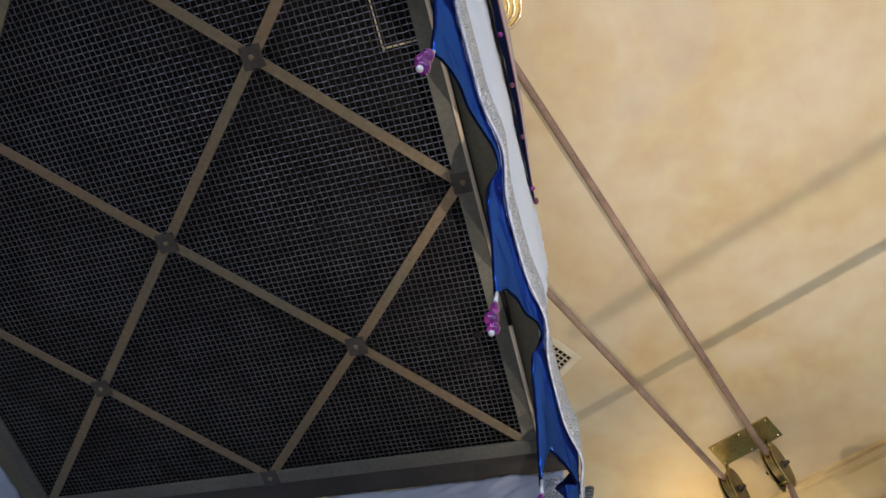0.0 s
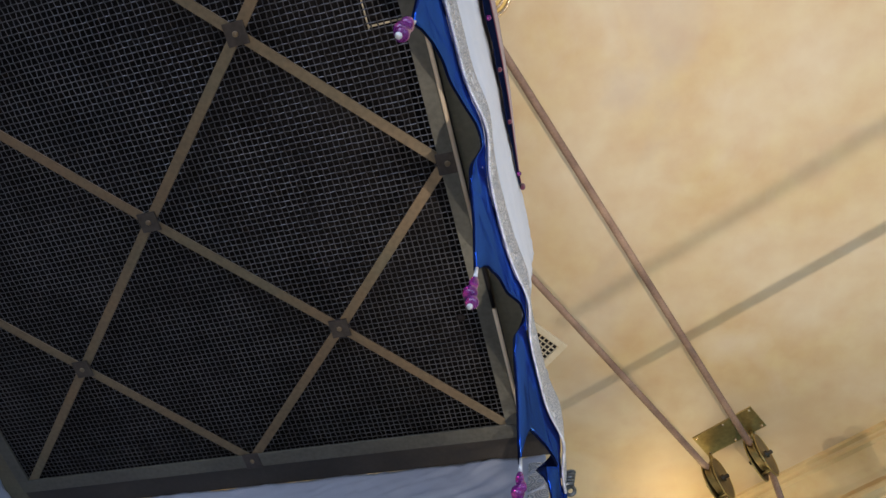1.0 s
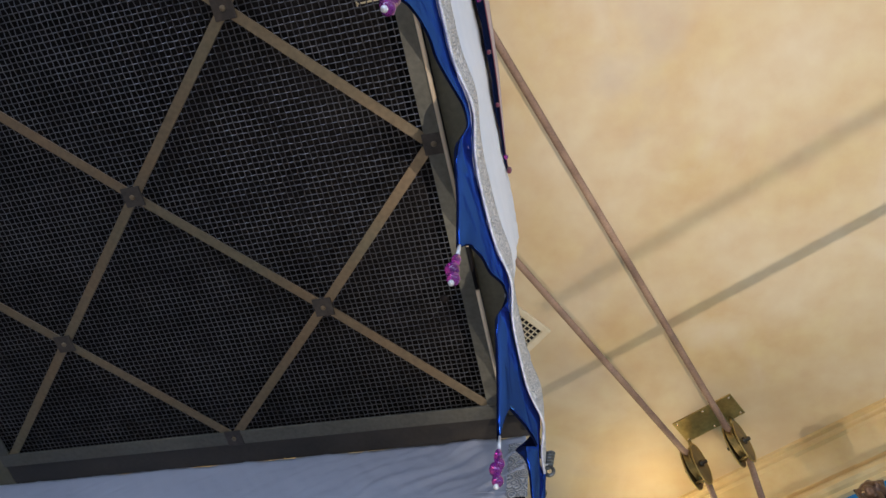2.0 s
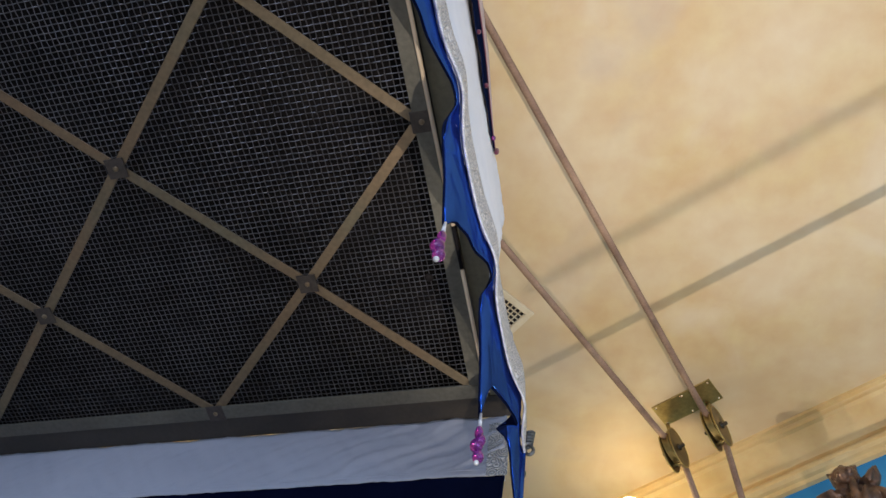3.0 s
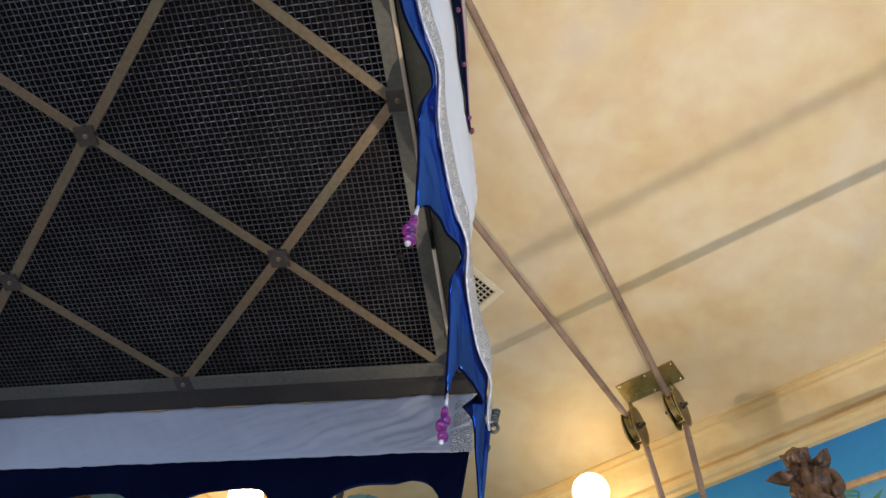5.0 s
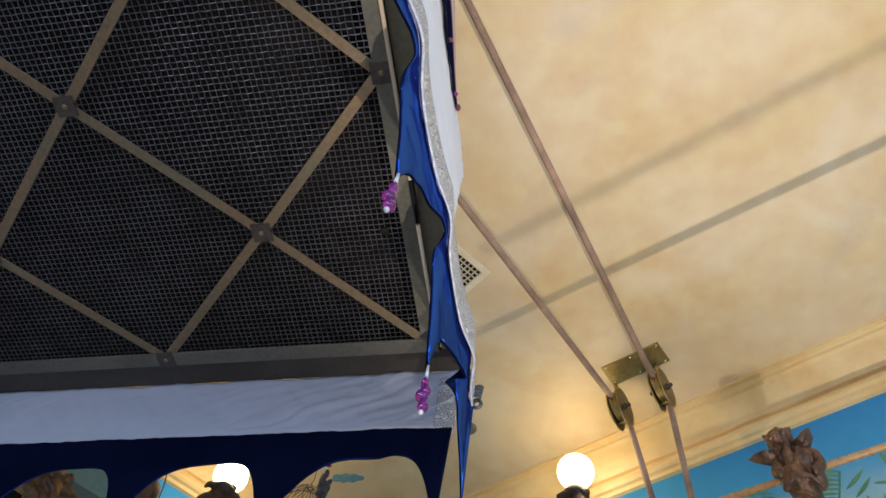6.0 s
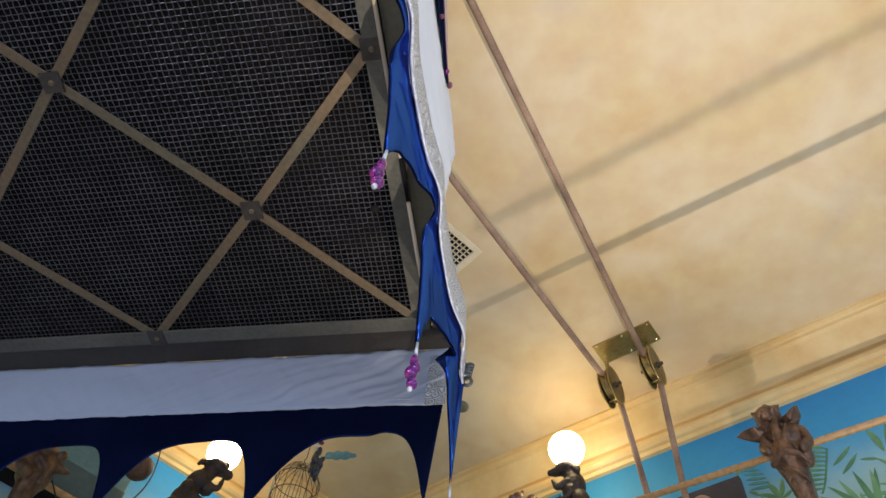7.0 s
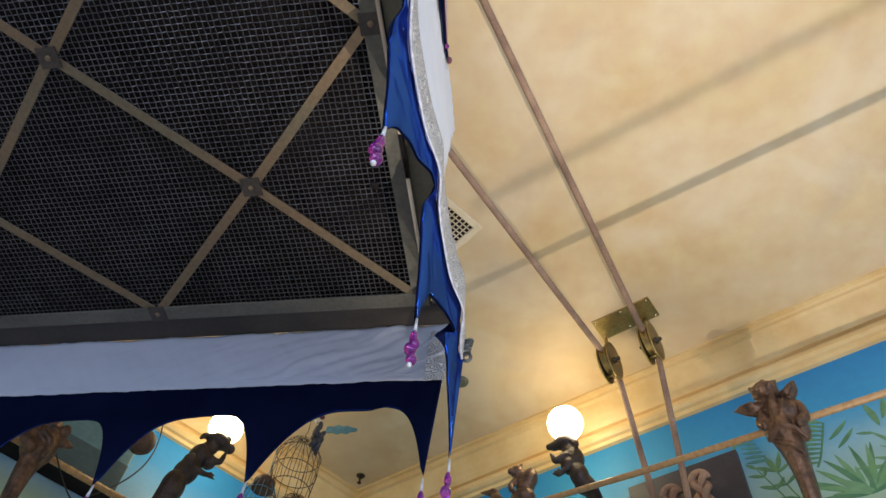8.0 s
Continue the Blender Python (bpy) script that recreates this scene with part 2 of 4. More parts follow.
def box(size, m=None, bevel=0.0, bm=None):
    bm2 = bmesh.new()
    bmesh.ops.create_cube(bm2, size=1.0, matrix=Matrix.Diagonal((*size, 1)))
    if bevel:
        bmesh.ops.bevel(bm2, geom=list(bm2.edges), offset=bevel, segments=2, affect="EDGES", profile=0.5)
    if m is not None:
        bm2.transform(m)
    return bm2 if bm is None else merge(bm, bm2)


def merge(bm, other):
    me = bpy.data.meshes.new("join")
    other.to_mesh(me)
    other.free()
    bm.from_mesh(me)
    bpy.data.meshes.remove(me)
    return bm


def axes(at, x, z):
    """A pose at a place with its x and (nearly) z along given directions."""
    x = Vector(x).normalized()
    y = Vector(z).cross(x).normalized()
    z = x.cross(y)
    m = Matrix((x, y, z)).transposed().to_4x4()
    m.translation = at
    return m


def tube(points, radius, seg=8, bm=None, closed=False):
    bm = bm or bmesh.new()
    pts = [Vector(p) for p in points]
    radii = radius if isinstance(radius, (list, tuple)) else [radius] * len(pts)
    rings = []
    side = None
    for i, p in enumerate(pts):
        t = (pts[min(i + 1, len(pts) - 1)] - pts[max(i - 1, 0)])
        if closed:
            t = pts[(i + 1) % len(pts)] - pts[i - 1]
        t.normalize()
        if side is None:
            side = t.orthogonal().normalized()
        side = (side - t * side.dot(t)).normalized()
        up = t.cross(side)
        rings.append([bm.verts.new(p + (side * math.cos(2 * math.pi * k / seg) + up * math.sin(2 * math.pi * k / seg)) * radii[i]) for k in range(seg)])
    pairs = list(zip(rings, rings[1:])) + ([(rings[-1], rings[0])] if closed else [])
    for a, b in pairs:
        for k in range(seg):
            bm.faces.new((a[k], a[(k + 1) % seg], b[(k + 1) % seg], b[k]))
    if not closed:
        bm.faces.new(rings[0][::-1])
        bm.faces.new(rings[-1])
    return bm


def lathe(profile, m=None, seg=24, bm=None):
    """Turned body from (radius, height) pairs."""
    b2 = bmesh.new()
    rings = [[b2.verts.new((max(r, 1e-4) * math.cos(2 * math.pi * k / seg), max(r, 1e-4) * math.sin(2 * math.pi * k / seg), z)) for k in range(seg)] for r, z in profile]
    for a, b in zip(rings, rings[1:]):
        for k in range(seg):
            b2.faces.new((a[k], a[(k + 1) % seg], b[(k + 1) % seg], b[k]))
    b2.faces.new(rings[0][::-1])
    b2.faces.new(rings[-1])
    if m is not None:
        b2.transform(m)
    return b2 if bm is None else merge(bm, b2)


def ball(at, radii, m=None, bm=None, seg=16, turn=None):
    b2 = bmesh.new()
    r = radii if isinstance(radii, (tuple, list)) else (radii,) * 3
    rot = turn if turn is not None else Matrix.Identity(4)
    bmesh.ops.create_uvsphere(b2, u_segments=seg, v_segments=max(6, seg * 2 // 3), radius=1.0, matrix=Matrix.Translation(at) @ rot @ Matrix.Diagonal((*r, 1)))
    if m is not None:
        b2.transform(m)
    return b2 if bm is None else merge(bm, b2)


def surface(fn, nu, nv):
    bm = bmesh.new()
    v = [[bm.verts.new(fn(i / nu, j / nv)) for j in range(nv + 1)] for i in range(nu + 1)]
    for i in range(nu):
        for j in range(nv):
            bm.faces.new((v[i][j], v[i + 1][j], v[i + 1][j + 1], v[i][j + 1]))
    return bm


def thicken(ob, t, offset=0.0):
    s = ob.modifiers.new("thickness", "SOLIDIFY")
    s.thickness, s.offset = t, offset
    return ob


# ---- room ----
def prism(points, z0, z1):
    bm = bmesh.new()
    lo = [bm.verts.new((p[0], p[1], z0)) for p in points]
    hi = [bm.verts.new((p[0], p[1], z1)) for p in points]
    n = len(points)
    bm.faces.new(lo[::-1])
    bm.faces.new(hi)
    for i in range(n):
        bm.faces.new((lo[i], lo[(i + 1) % n], hi[(i + 1) % n], hi[i]))
    return bm


# inner wall corners, PROJ behind the ceiling line of the two decorated walls
# solve the inner corner: C0 + a*DR + PROJ*NR lies PROJ behind the left wall too
_a = (PROJ - PROJ * NR.dot(NL)) / DR.dot(NL)
P0 = C0 + DR * _a + NR * PROJ
P1 = C0 + DR * 5.5 + NR * PROJ
P2 = Vector((1.75, -5.2, 0))
P3 = C0 + DL * 6.5 + NL * PROJ
T = 0.2


def wall(name, a, b, material, label, opening=None):
    """A wall from a to b (inner face on the left of a to b is outside), T thick, with an optional opening (u0, u1, z0, z1)."""
    d = (b - a).normalized()
    o = Vector((-d.y, d.x, 0))
    a, b = a - d * T, b + d * T
    L = (b - a).length

    def slab(u0, u1, z0, z1):
        return prism([a + d * u0, a + d * u1, a + d * u1 + o * T, a + d * u0 + o * T], z0, z1)

    if opening is None:
        bm = slab(0, L, -0.1, CEIL + 0.1)
    else:
        u0, u1, z0, z1 = opening
        bm = slab(0, u0, -0.1, CEIL + 0.1)
        merge(bm, slab(u1, L, -0.1, CEIL + 0.1))
        merge(bm, slab(u0, u1, -0.1, z0))
        merge(bm, slab(u0, u1, z1, CEIL + 0.1))
    return single(name, bm, material, label, "wall", "", "structure")


wall_right = wall("wall_right", P0, P1, M_MURAL, "wall painted with a blue sky and jungle mural")
wall_left = wall("wall_left", P3, P0, M_MURAL2, "wall painted with a turquoise sky mural")
wall("wall_east", P1, P2, M_PLAIN, "plain cream wall with a wide window opening", (0.7, 4.2, 0.9, 3.0))
wall("wall_south", P2, P3, M_PLAIN, "plain cream wall with a wide window opening", (0.45, 4.1, 1.7, 3.6))
_poly = [P3 - DL * -0.2 + NL * 0.2, P2 + Vector((0.2, -0.3, 0)), P1 + DR * 0.2 + NR * 0.2, P0 + NR * 0.25 - DR * 0.2]
single("floor", prism(_poly, -0.1, 0.0), M_FLOOR, "pale brown wooden floor", "floor", "", "structure")
single("ceiling", prism(_poly, CEIL, CEIL + 0.1), M_CEIL, "mottled cream-yellow plaster ceiling with faint stains", "ceiling", "", "structure")

CORNICE = [(-0.004, 0.0), (-0.004, 0.012), (0.012, 0.014), (0.016, 0.020), (0.016, 0.034), (0.030, 0.040), (0.040, 0.062), (0.054, 0.090), (0.070, 0.114), (0.082, 0.128), (0.098, 0.130), (0.100, 0.146), (0.084, 0.150), (0.076, 0.158), (0.076, 0.172), (0.086, 0.182), (0.100, 0.186), (0.104, 0.200), (0.124, 0.204)]


def cornice(name, place, far, material, mitre):
    bm = bmesh.new()
    rows = []
    for u in (0, 1):
        rows.append([bm.verts.new(place((mitre(off) if u == 0 else far), off, CEIL - drop * 1.07)) for off, drop in CORNICE])
    back = [bm.verts.new(place((mitre(0.124) if u == 0 else far), 0.124, CEIL)) for u in (0, 1)]
    for i in range(len(CORNICE) - 1):
        bm.faces.new((rows[0][i], rows[1][i], rows[1][i + 1], rows[0][i + 1]))
    bm.faces.new((rows[0][0], rows[1][0], back[1], back[0]))
    bm.faces.new((rows[0][-1], rows[1][-1], back[1], back[0]))
    return single(name, bm, material, "cream moulded plaster cornice with shadow groove", "cornice", "", "structure")


_mr = lambda off: off * (1 - NR.dot(NL)) / DR.dot(NL)
_ml = lambda off: off * (1 - NL.dot(NR)) / DL.dot(NR)
cornice("trim_1", RW, 5.5, M_CORN, _mr)
cornice("trim_2", LW, 6.5, M_CORN, _ml)

# ---- hanging canopy: steel frame, wire mesh ----
A = 0.33
H = 2.95
X0, X1, Y0, Y1 = -4 * A, 0.0, -6 * A, 0.0
canopy = thing("hanging_canopy", (-2 * A, -3 * A, H), "square steel canopy frame with woven wire mesh, hung on ropes", "canopy")


def wire_mesh(pitch, r):
    """Crimped woven wire in both directions, as one net."""
    verts, faces = [], []
    xs = np.arange(X0 - 0.01, X1 + 0.012, pitch)
    ys = np.arange(Y0 - 0.01, Y1 + 0.012, pitch)
    rng = np.random.RandomState(4)

    def strand(p, side):
        n = len(p)
        base = len(verts)
        up = np.array((0, 0, 1.0))
        ring = np.stack([p + up * r, p + side * r, p - up * r, p - side * r], 1).reshape(-1, 3)
        verts.extend(ring.tolist())
        for i in range(n - 1):
            a = base + 4 * i
            for k in range(4):
                faces.append((a + k, a + (k + 1) % 4, a + 4 + (k + 1) % 4, a + 4 + k))

    for j, y in enumerate(ys):
        s = np.where((np.arange(len(xs)) + j) % 2 == 0, 1.0, -1.0)
        wob = rng.normal(0, 0.00035, len(xs)) + rng.normal(0, 0.0004)
        strand(np.stack([xs, y + wob, H + 0.009 + s * r * 0.95], 1), np.array((0, 1.0, 0)))
    for i, x in enumerate(xs):
        s = np.where((np.arange(len(ys)) + i) % 2 == 0, -1.0, 1.0)
        wob = rng.normal(0, 0.00035, len(ys)) + rng.normal(0, 0.0004)
        strand(np.stack([x + wob, ys, H + 0.009 + s * r * 0.95], 1), np.array((1.0, 0, 0)))
    me = bpy.data.meshes.new("net")
    me.from_pydata(verts, [], faces)
    return me


tagged(part("wire_mesh", wire_mesh(0.0127, 0.00125), M_WIRE, canopy, "woven galvanised wire mesh"), kind="stuff")

# lattice bars between neighbouring nodes; nodes stand where i + j is even
_nodes = [(i, j) for i in range(0, 5) for j in range(0, 7) if (i + j) % 2 == 0]
TRUE_AT = {(1, 1): (0.0085, -0.0045), (0, 0): (0.0, -0.012), (1, 3): (0.003, 0.002), (2, 0): (0.001, -0.004)}


def node_at(i, j):
    """The lattice was fitted by hand: some joints lie a few millimetres out of true."""
    dx, dy = TRUE_AT.get((i, j), (0.0, 0.0))
    return Vector((dx - i * A, dy - j * A, H - 0.001))


for i, j in _nodes:
    for di in (-1, 1):
        q = (i + di, j + 1)
        if q in _nodes:
            a, b = node_at(i, j), node_at(*q)
            t = (b - a).normalized()
            a, b = a + t * 0.014, b - t * 0.014
            part("bar", box(((b - a).length, 0.0218, 0.004), axes((a + b) / 2, t, (0, 0, 1)), 0.0008), M_STEEL, canopy)
for i, j in _nodes:
    if (i, j) in ((0, 0), (4, 0), (0, 6), (4, 6)):
        continue
    at = node_at(i, j)
    nx = at.x + (0.007 if i == 0 else -0.009 if i == 4 else 0)
    ny = at.y + (0.002 if j == 0 else -0.012 if j == 6 else 0)
    pl = part("node_plate", box((0.044, 0.044, 0.004), pose(nx, ny, H - 0.0055), 0.0012), M_PLATE, canopy, "dark steel joint plate")
    part("bolt", lathe([(0.001, 0), (0.0045, 0.0005), (0.006, 0.002), (0.006, 0.005)], pose(nx, ny, H - 0.0115), 10), M_STEEL, pl, smooth=True)

# inner lip, slit and outer board round the mesh
for name, x0, x1, y0, y1, z, h, m in (
        ("lip", -0.009, 0.028, Y0 - 0.026, -0.0215, H, 0.006, M_RAIL), ("lip", X0 - 0.026, X0 + 0.008, Y0 - 0.026, -0.0215, H, 0.006, M_RAIL),
        ("lip", X0 - 0.026, 0.028, -0.021, 0.017, H + 0.0006, 0.006, M_RAIL), ("lip", X0 - 0.026, 0.026, Y0 - 0.060, Y0 - 0.026, H, 0.006, M_RAIL),
        ("outer_board", 0.033, 0.092, Y0 - 0.12, 0.020, H + 0.012, 0.014, M_OLIVE), ("outer_board", X0 - 0.092, X0 - 0.034, Y0 - 0.12, 0.086, H + 0.012, 0.014, M_OLIVE),
        ("outer_board", X0 - 0.033, 0.092, 0.022, 0.086, H + 0.012, 0.014, M_OLIVE_SHADE), ("outer_board", X0 - 0.033, 0.033, Y0 - 0.12, Y0 - 0.066, H + 0.012, 0.014, M_OLIVE)):
    part(name, box((x1 - x0, y1 - y0, h), pose((x0 + x1) / 2, (y0 + y1) / 2, z - 0.004 + h / 2 - 0.003), 0.001), m, canopy)
# brass slide rods in the slit, with a dark coupling between
for y0, y1, m, nm in ((-1.6, -0.436, M_GILT, "slide_rod"), (-0.432, -0.335, M_BLACK, "coupling"), (-0.331, -0.03, M_GILT, "slide_rod")):
    part(nm, tube([(0.0295, y0, H - 0.0165), (0.0295, y1, H - 0.0165)], 0.0044, 12), m, canopy, "polished brass rod" if m is M_GILT else "black coupling rod", True)
# black filter box above the mesh
part("filter_top", box((4 * A + 0.05, 6 * A + 0.08, 0.02), pose(-2 * A, -3 * A, H + 0.17)), M_BLACK, canopy, "black filter lining")
for x in (X0 - 0.02, 0.02):
    part("filter_side", box((0.006, 6 * A + 0.08, 0.15), pose(x, -3 * A, H + 0.083)), M_BLACK, canopy)
for y in (Y0 - 0.03, 0.03):
    part("filter_side", box((4 * A + 0.03, 0.006, 0.15), pose(-2 * A, y, H + 0.083)), M_BLACK, canopy)
# pale strips for a seam of light at a hatch, a knob, and a missing knot in the net
hatch = part("hatch_light_seam", box((0.0024, 0.26, 0.004), pose(-0.081, -1.064, H + 0.02)), M_VENT, canopy, "thin pale strip for light at a hatch seam")
part("hatch_light_seam", box((0.068, 0.0034, 0.004), pose(-0.048, -0.9415, H + 0.02)), M_VENT, canopy)
part("knob", lathe([(0.001, 0), (0.018, 0.002), (0.022, 0.008), (0.02, 0.03), (0.012, 0.05)], pose(-0.082, -1.015, H + 0.02), 16), M_BLACK, canopy, "black round knob", True)
part("plug", lathe([(0.001, 0), (0.009, 0.0005), (0.010, 0.003), (0.008, 0.006)], pose(-0.05, -0.31, H + 0.002), 14), M_BLACK, canopy, "small black plug", True)

# ---- cloth valances round the canopy ----
ZB, ZT, ZTIP, ZARCH = 2.765, 2.880, 2.48, 2.695      # lower and upper edge of the braid, points and arches of the skirt
PITCH = 0.33


def lerp(x, pts):
    if x <= pts[0][0]:
        return pts[0][1]
    for (a, u), (b, v) in zip(pts, pts[1:]):
        if x <= b:
            return u + (v - u) * (x - a) / (b - a)
    return pts[-1][1]


DRAPE = [(0, -0.002), (0.05, 0.003), (0.12, 0.006), (0.25, 0.007), (0.40, 0.006), (0.52, 0.004), (0.62, 0.003), (0.70, 0.003), (0.73, 0.001), (0.755, -0.006), (0.79, -0.016), (0.82, -0.020), (0.87, -0.020), (0.90, -0.018), (0.95, -0.010), (1.0, -0.003)]
DRAPE_CORNER = [(0, -0.003), (0.09, 0.001), (0.20, 0.005), (0.30, 0.008), (0.42, 0.011), (0.52, 0.011), (0.60, 0.008), (0.635, 0.0), (0.67, -0.024), (0.70, -0.040), (0.73, -0.045), (0.77, -0.030), (0.81, -0.014), (0.90, 0.002), (1.0, 0.012)]
RISE = [(0, 0.0), (0.04, 0.15), (0.10, 0.30), (0.20, 0.45), (0.30, 0.57), (0.42, 0.72), (0.52, 0.87), (0.60, 0.97), (0.68, 1.0), (0.80, 1.0), (0.86, 0.96), (0.91, 0.78), (0.95, 0.48), (0.98, 0.18), (1.0, 0.0)]
RISE_CORNER = [(0, 0.0), (0.04, 0.26), (0.09, 0.44), (0.23, 0.59), (0.39, 0.72), (0.50, 0.77), (0.60, 0.80), (0.67, 0.93), (0.73, 0.98), (0.79, 0.95), (0.84, 0.72), (0.90, 0.44), (0.96, 0.22), (1.0, 0.10)]


def arch(u, skew=(-2, -4), steep=(1.6, 1.9)):
    """Height of the scallop between two points, 0 at the points, 1 at the crown; every other one leans."""
    lean = math.floor(u + 1e-6) in skew
    near = u > -1
    u -= math.floor(u + 1e-6)
    if lean and steep[0] < 3:
        return lerp(u, RISE_CORNER if near else RISE)
    rise, power = (0.72 if steep[0] < 3 else 0.85, steep[0]) if lean else (0.50, steep[1])
    if u < rise and steep[0] > 3:
        return max(0.0, 1 - (1 - max(0, u) / rise) ** power - max(0.0, (u - 0.64) / 0.36) ** 3.0)
    if u < rise:
        return 1 - (1 - max(0, u) / rise) ** power
    start, fall = (0.76, 2.4) if steep[0] < 3 else (0.76, 2.6) if near else (0.64, 3.0)
    if u > max(start, rise):
        return max(0.0, 1 - ((u - start) / (1 - start)) ** fall)
    return 1.0


def tassel(at, parent, twin=False):
    """Silver ferrule with a string of purple beads, hanging plumb."""
    at = Vector(at)
    t = part("tassel", tube([at + Vector((0, 0, 0.012)), at + Vector((0, 0, -0.016))], [0.0022, 0.0032], 8), M_SILVER, parent, "silver ferrule with purple glass beads", True)
    z = at.z - 0.017
    for r, h, dx in ((0.0066, 0.0165, 0), (0.0100, 0.0125, -0.002), (0.0088, 0.0100, 0.0015)):
        z -= h
        part("bead", ball((at.x + dx, at.y + dx * 0.6, z), (r, r, h), seg=14), M_BEAD, t, smooth=True)
        if twin and r > 0.009:
            part("bead", ball((at.x - dx * 2.2, at.y - 0.006, z + 0.006), (r * 0.8, r * 0.8, h * 0.9), seg=14), M_BEAD, t, smooth=True)
        z -= h * 0.92
    part("end_bead", ball((at.x, at.y, z - 0.003), 0.0042, seg=10), M_SILVER, t, smooth=True)
    return t


def valance(name, label, place, s0, s1, tip, top, outer=True, white_end=None, skew=(-2, -4), sway=1.0, ztip=ZTIP, zarch=ZARCH, first=PITCH, steep=(1.6, 1.9)):
    """One side's cloth. place(s, out, z): a point s metres along, out metres outwards. tip: where the points of the skirt fall."""
    v = thing(name, place((s0 + s1) / 2, 0, ZB), label, "valance", "canopy valances")
    n = int((s1 - s0) / 0.0075)
    at = lambda a: s0 + (s1 - s0) * a
    def count(s):
        """Scallops from the corner point; the first one may be wider."""
        d = tip - s
        return -d / first if d < first else -1 - (d - first) / PITCH

    def edge(s):
        if s > tip:
            return ztip + (ZB - ztip) * min(1.0, (s - tip) / (s1 - tip))
        return ztip + (zarch - ztip) * arch(count(s), skew, steep)

    def billow(s, b):
        """How far the satin swings out: it opens along each scallop and turns back in before the next point."""
        u = count(s)
        v = 1.0 if u >= 0 else u - math.floor(u)
        swing = lerp(v, DRAPE_CORNER if u > -1 else DRAPE)
        folds = 0.0012 * math.sin(s * 48 + 1.6 * math.sin(s * 21) + b * 2.0) * b * b
        return (swing * b ** 1.3 + folds) * sway + 0.003 * noise.noise((s * 6, b * 2, 3)) + 0.004 * b * noise.noise((s * 8 + 4, b * 1.4, 9))

    def cloth(a, b, out):
        s = at(a)
        z = ZB + 0.012 + (edge(s) - ZB - 0.012) * b
        return place(s, out + billow(s, b), z + 2 * out * b)

    thicken(part("skirt", surface(lambda a, b: cloth(a, b, 0.0), n, 14), M_BLUE, v, "shiny royal blue satin, cut in scallops", True), 0.0012)
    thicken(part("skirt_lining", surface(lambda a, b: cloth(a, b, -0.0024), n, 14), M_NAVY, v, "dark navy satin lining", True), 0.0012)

    def white(a, b, out=0.002, z0=ZB + 0.008, z1=None):
        s = at(a)
        if white_end is not None and z1 is None:
            s = s0 + (white_end(b) - s0) * a
        z = z0 + ((top(s) if z1 is None else z1) - z0) * b
        crease = 0.004 * noise.noise((s * 9 + z * 11, z * 4, 7)) + 0.0025 * noise.noise((s * 31 + z * 25, z * 9, 1)) + 0.0022 * noise.noise((s * 70 - z * 110, z * 16, 4))
        free = max(0.0, min(1.0, (z - ZB - 0.006) / 0.03))
        bent = s * 20 - z * 46 + 1.4 * noise.noise((s * 9, z * 12, 5))
        crease += free * math.exp((s - s1) / 0.28) * (0.005 * noise.noise((s * 7 + z * 16, s * 2 - z * 3, 8)) + 0.017 * noise.noise((bent, s * 4, 2)) + 0.006 * noise.noise((bent * 2.1, s * 5, 3)))
        return place(s, out + crease + 0.003 * noise.noise((s * 6, 0, 3)), z)

    thicken(part("panel", surface(white, n // 2, 20), M_WHITE, v, "creased white cotton", True), 0.0016)
    thicken(part("panel_lining", surface(lambda a, b: white(a, b, -0.006, ZB - 0.002, H + 0.004), n, 24), M_WHITE_SHADE, v, "creased white cotton lining, darkened for shade", True), 0.0014)
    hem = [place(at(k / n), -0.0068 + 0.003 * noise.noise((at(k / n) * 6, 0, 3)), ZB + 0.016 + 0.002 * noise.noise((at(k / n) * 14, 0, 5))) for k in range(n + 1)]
    part("hem", tube(hem, 0.0008, 6), M_WHITE_SHADE, v, "stitched white hem", True)
    if outer:
        def strip(a, b):
            s = at(a)
            z = ZB - 0.002 + (ZT - ZB) * b
            return place(s, 0.0065 + 0.0022 * math.sin(math.pi * b) + 0.003 * noise.noise((s * 6, 0, 3)), z)
        thicken(part("braid", surface(strip, n, 10), M_BRAID, v, "embroidered silver brocade braid", True), 0.0016)
        for ph in (0, math.pi):
            twist = []
            for k in range(3 * n + 1):
                s = at(k / (3 * n))
                q = 2 * math.pi * s / 0.010 + ph
                twist.append(place(s, 0.0080 + 0.0017 * math.cos(q) + 0.003 * noise.noise((s * 6, 0, 3)), ZB - 0.003 + 0.0017 * math.sin(q)))
            part("cord", tube(twist, 0.0021, 5), M_SILVER, v, "twisted silver cord", True)
    s, k = tip, 0
    while s > s0 - 0.01:
        if s <= s1 + 0.001:
            tassel(place(s, billow(s, 1.0), ztip - 0.004), v, k % 2 == 1)
        s, k = s - (PITCH if k else first), k + 1
    return v


